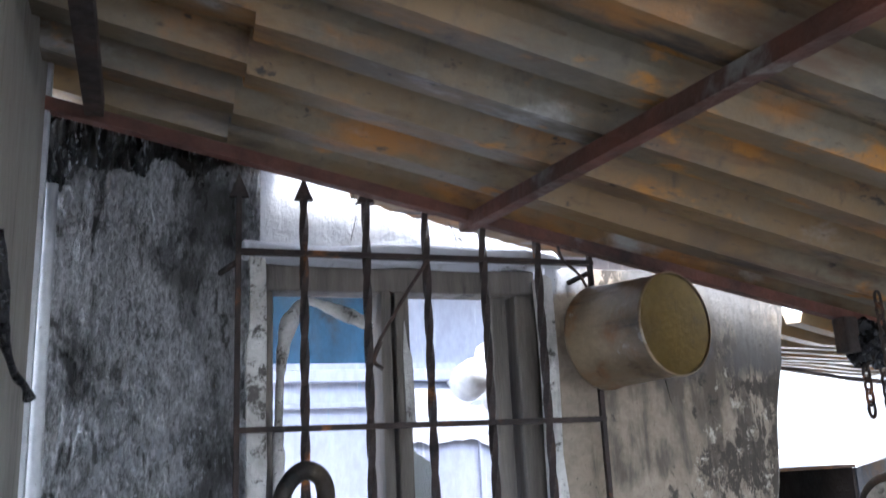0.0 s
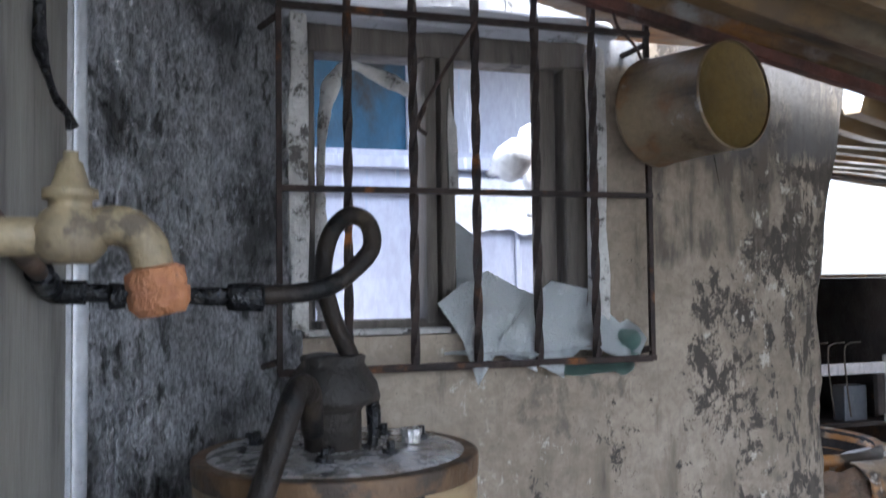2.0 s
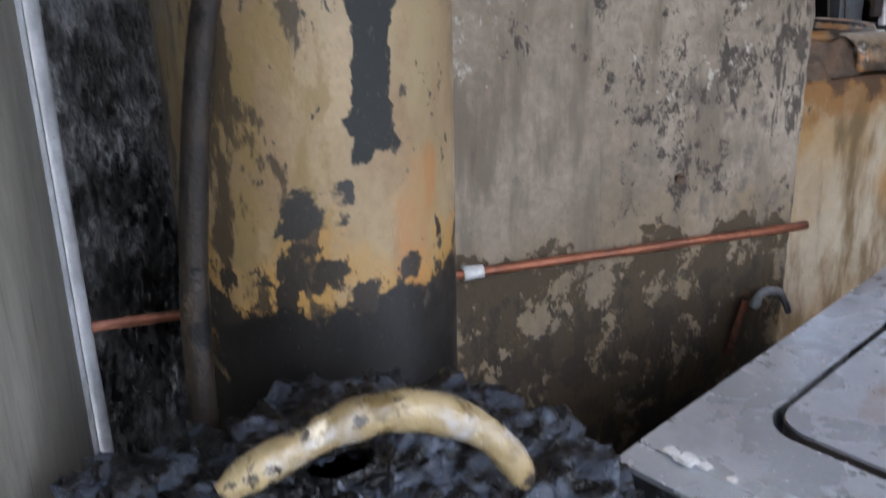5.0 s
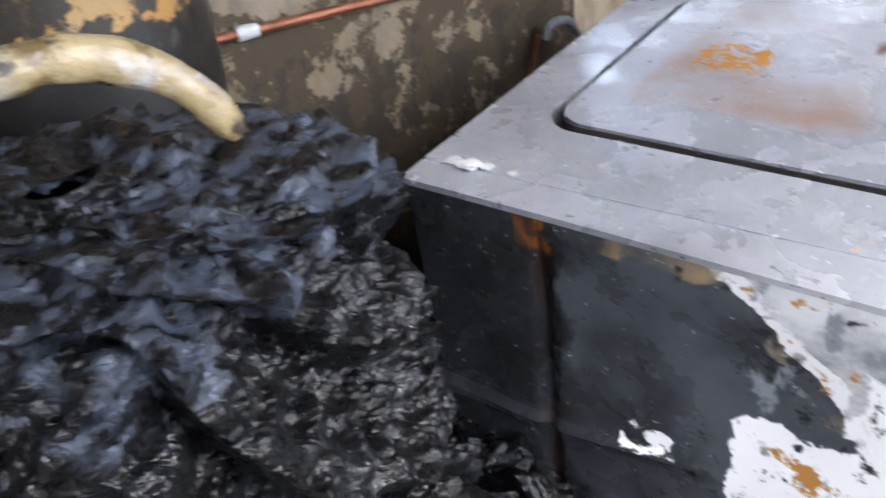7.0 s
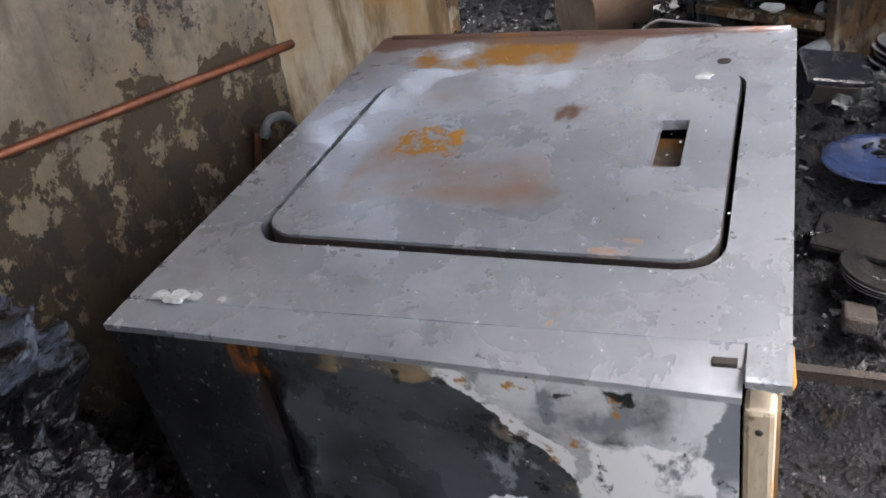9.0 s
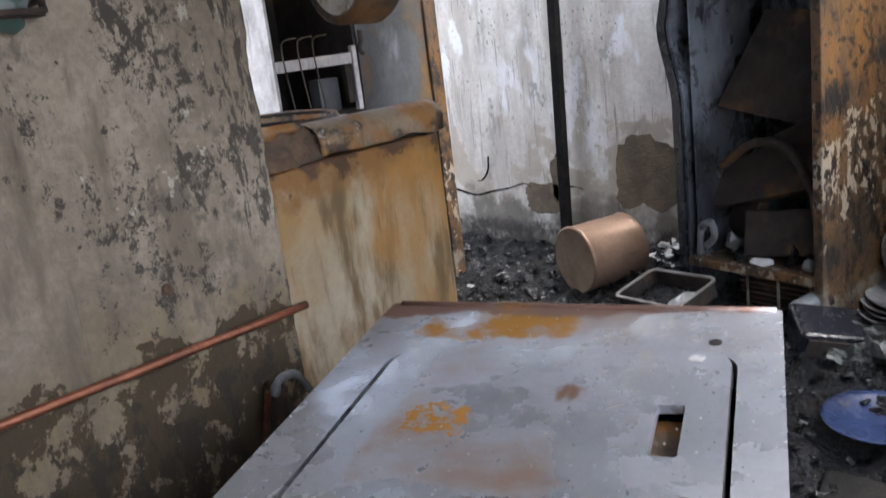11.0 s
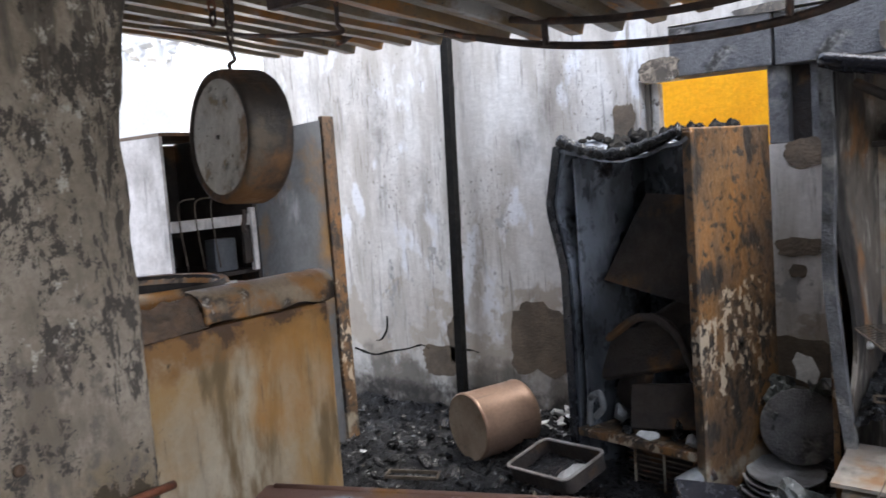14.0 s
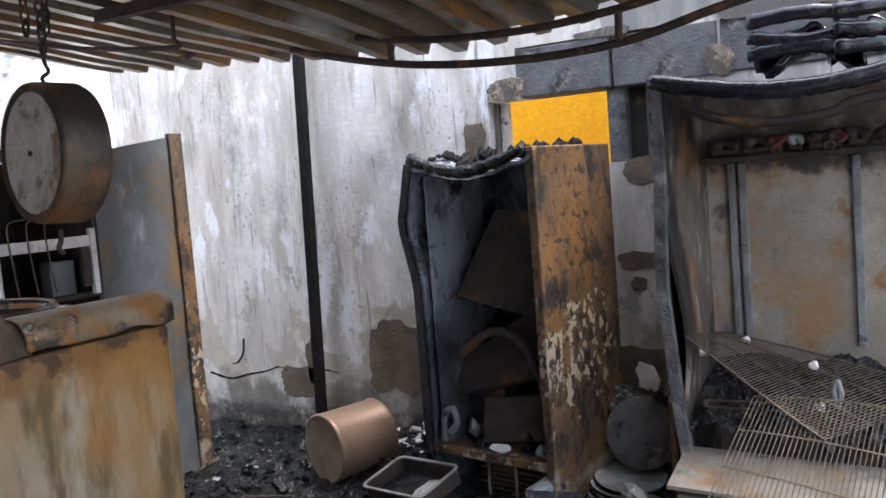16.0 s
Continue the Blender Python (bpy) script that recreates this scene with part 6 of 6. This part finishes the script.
scrap_heap("plaster_crumbs", "white plaster crumbs along the far wall", "debris", 130, (3.35, 3.7, 1.9, 2.5), ground_at, (0.006, 0.026), "whitebit", 23)
scrap_heap("charred_debris", "broken charred pieces beside the washing machine", "debris", 700, (0.3, 1.3, 0.75, 1.85), lambda x, y: 0.02 + 0.35 * max(0, 1 - abs(x - 0.8) * 2), (0.012, 0.04), "char", 24)

dish = thing("enamel_dish", "sooty dark blue round dish lying in the debris", "dish", pose(2.66, 1.02, 0.275, 2, -3, 0) @ Matrix.Diagonal((1.2, 1.2, 0.9, 1)))
part("bowl", lathe([(0.03, 0.0), (0.07, 0.006), (0.105, 0.028), (0.118, 0.036), (0.116, 0.04), (0.10, 0.033), (0.065, 0.011), (0.0, 0.006)], 40, cap=False), "blue", dish, smooth=True)
st = thing("plate_stack", "stack of ash-covered glass plates on the debris", "plates", pose(3.36, 1.16, 0.33, 4, -5, 0))
for k in range(4):
    p = part("plate", lathe([(0.0, 0.0), (0.07, 0.002), (0.12, 0.016), (0.128, 0.02), (0.126, 0.024), (0.115, 0.02), (0.068, 0.008), (0.0, 0.006)], 40, cap=False), "grey", st, smooth=True)
    p.location = (0.01 * k, 0.006 * (-1) ** k, 0.016 * k)
ld = thing("pot_lid", "round grey metal lid leaning in the debris", "lid", Matrix.Translation((3.46, 1.12, 0.535)) @ Vector((-0.9, -0.25, 0.25)).to_track_quat("Z", "Y").to_matrix().to_4x4())
part("disc", lathe([(0.128, -0.006), (0.13, 0.0), (0.124, 0.004), (0.09, 0.008), (0.0, 0.012)], 44), "block", ld, smooth=True)
pp = part("paper_scrap", plate(ragged(0, 0, 0.045, 0.06, 11, 0.5, r1), 0.003, None), "whitebit")
pp.matrix_world = pose(3.60, 1.13, 0.70, 10, 15, 80)
tagged(pp, "torn white scrap of board in the debris", "scrap")
for k, (x, y, z, rx, rz, sx, sz) in enumerate(((3.50, 1.22, 0.60, 30, 70, 0.05, 0.10), (3.55, 1.02, 0.62, -20, 110, 0.09, 0.08), (2.95, 0.98, 0.42, 50, 60, 0.14, 0.10), (2.80, 0.86, 0.38, 65, 30, 0.14, 0.09), (3.0, 1.15, 0.36, 60, 100, 0.12, 0.08))):
    bm = sheet(14, 14, lambda u, v: ((u - 0.5) * 2 * sx, 0.05 * noise.noise((u * 5, v * 5, k)) + 0.02 * noise.noise((u * 13, v * 13, k)), (v - 0.5) * 2 * sz))
    o = part("crumpled_sheet", solid(bm, 0.003), "sootsheet")
    o.matrix_world = pose(x, y, z, rx, 0, rz)
    tagged(o, "crumpled grey plastic sheet in the debris", "plastic sheet", "crumpled sheets")
tr = thing("metal_tray", "blackened rectangular metal tray holding ash in the debris", "tray", pose(3.075, 1.85, 0.385, -5, -16, -17.6))
TA, TB, TD = 0.10, 0.165, 0.055
part("base", box(-TA + 0.01, -TB + 0.01, 0, TA - 0.01, TB - 0.01, 0.006, 0.002), "char", tr)
part("side", frame_plate(rounded(-TA, TA, -TB, TB, 0.03), rounded(-TA + 0.005, TA - 0.005, -TB + 0.005, TB - 0.005, 0.026), 0.0, TD), "darkin", tr)
part("rim", frame_plate(rounded(-TA - 0.006, TA + 0.006, -TB - 0.006, TB + 0.006, 0.034), rounded(-TA + 0.004, TA - 0.004, -TB + 0.004, TB - 0.004, 0.026), TD, TD + 0.006), "rimsteel", tr, "pale worn steel rim")
bm = sheet(12, 12, lambda u, v: (-0.07 + 0.14 * u, -0.14 + 0.12 * v, 0.004 + 0.03 * math.sin(math.pi * u) * math.sin(math.pi * v) + 0.008 * noise.noise((u * 6, v * 6, 2))))
part("ash_mound", bm, "whitebit", tr, "heap of white ash")
tr2 = thing("small_frame", "small burnt metal frame lying in the ash", "frame", pose(2.86, 2.36, 0.36, 4, 6, 30))
for x0, y0, x1, y1 in ((-0.05, -0.10, -0.042, 0.10), (0.042, -0.10, 0.05, 0.10), (-0.05, -0.10, 0.05, -0.092), (-0.05, 0.092, 0.05, 0.10)):
    part("bar", box(x0, y0, 0.0, x1, y1, 0.014, 0.002), "wire", tr2)
jar = thing("glass_jar", "sooty glass jar lying in the debris", "jar", pose(3.08, 1.40, 0.40, 70, 0, 50))
part("body", lathe([(0.0, 0.0), (0.034, 0.0), (0.038, 0.01), (0.038, 0.085), (0.028, 0.10), (0.028, 0.112)], 28, cap=False), "grey", jar, smooth=True)
part("lid", lathe([(0.031, 0.108), (0.031, 0.124), (0.0, 0.126)], 24), "iron", jar)
bx = thing("burnt_box", "black burnt appliance box in the debris", "box", pose(3.02, 1.30, 0.33, 12, -20, 35))
part("case", box(-0.08, -0.10, 0, 0.08, 0.10, 0.10, 0.012), "black", bx)
part("face", box(-0.086, -0.08, 0.02, -0.08, 0.08, 0.085, 0.003), "darkin", bx)
o = part("brick_piece", box(-0.05, -0.035, -0.02, 0.05, 0.035, 0.022, 0.008), "darkin")
o.matrix_world = pose(2.17, 0.88, 0.135, 8, 12, 20)
tagged(o, "scorched brown brick fragment in the debris", "brick")
gb = thing("glass_bowl", "sooty pressed-glass bowl half buried in debris", "bowl", pose(2.30, 0.90, 0.14, 14, 6, 0))
part("bowl", lathe([(0.03, 0.0), (0.06, 0.01), (0.085, 0.04), (0.09, 0.055), (0.085, 0.056), (0.078, 0.04), (0.055, 0.016), (0.0, 0.01)], 32, cap=False), "sootlump", gb, smooth=True)
for k in range(3):
    part("ridge", lathe([(0.068 + 0.008 * k, 0.018 + 0.012 * k), (0.074 + 0.008 * k, 0.021 + 0.012 * k), (0.068 + 0.008 * k, 0.024 + 0.012 * k)], 32, cap=False), "block", gb)
tl = part("brown_glass_tray", box(-0.10, -0.13, 0, 0.06, 0.13, 0.03, 0.012), "sootlump")
tl.matrix_world = pose(2.46, 0.96, 0.17, 6, -6, 10)
tagged(tl, "shallow brown glass tray under the dish", "tray")
bt = thing("wooden_batten", "charred wooden batten lying across the debris", "batten")
part("batten", tube(line((1.86, 1.15, 0.12), (2.12, 0.35, 0.14), 5), 0.018, square=True), "darkin", bt)
# drips of melted plastic under the far eave
dp = thing("melted_drips", "white melted plastic hanging in drips from a rail", "melted plastic")
part("rail", tube(smooth_path([(3.75, 4.8, 2.30), (3.35, 4.72, 2.30), (3.3, 4.2, 2.30), (3.34, 3.5, 2.30), (3.75, 3.4, 2.30)]), 0.03, 8, 0.4), "whitewall", dp)
for y, l, w_ in ((4.6, 0.06, 0.03), (4.45, 0.10, 0.05), (4.28, 0.22, 0.035), (4.18, 0.07, 0.06), (4.0, 0.06, 0.05), (3.9, 0.11, 0.03), (3.78, 0.09, 0.025), (3.62, 0.05, 0.04)):
    part("drip", tube(smooth_path([(3.3, y, 2.32), (3.3, y - 0.01, 2.28 - l * 0.5), (3.3, y - 0.03, 2.28 - l)]), lambda t: w_ * (1 - 0.85 * t), 10, 0.4), "lampwhite", dp, smooth=True)
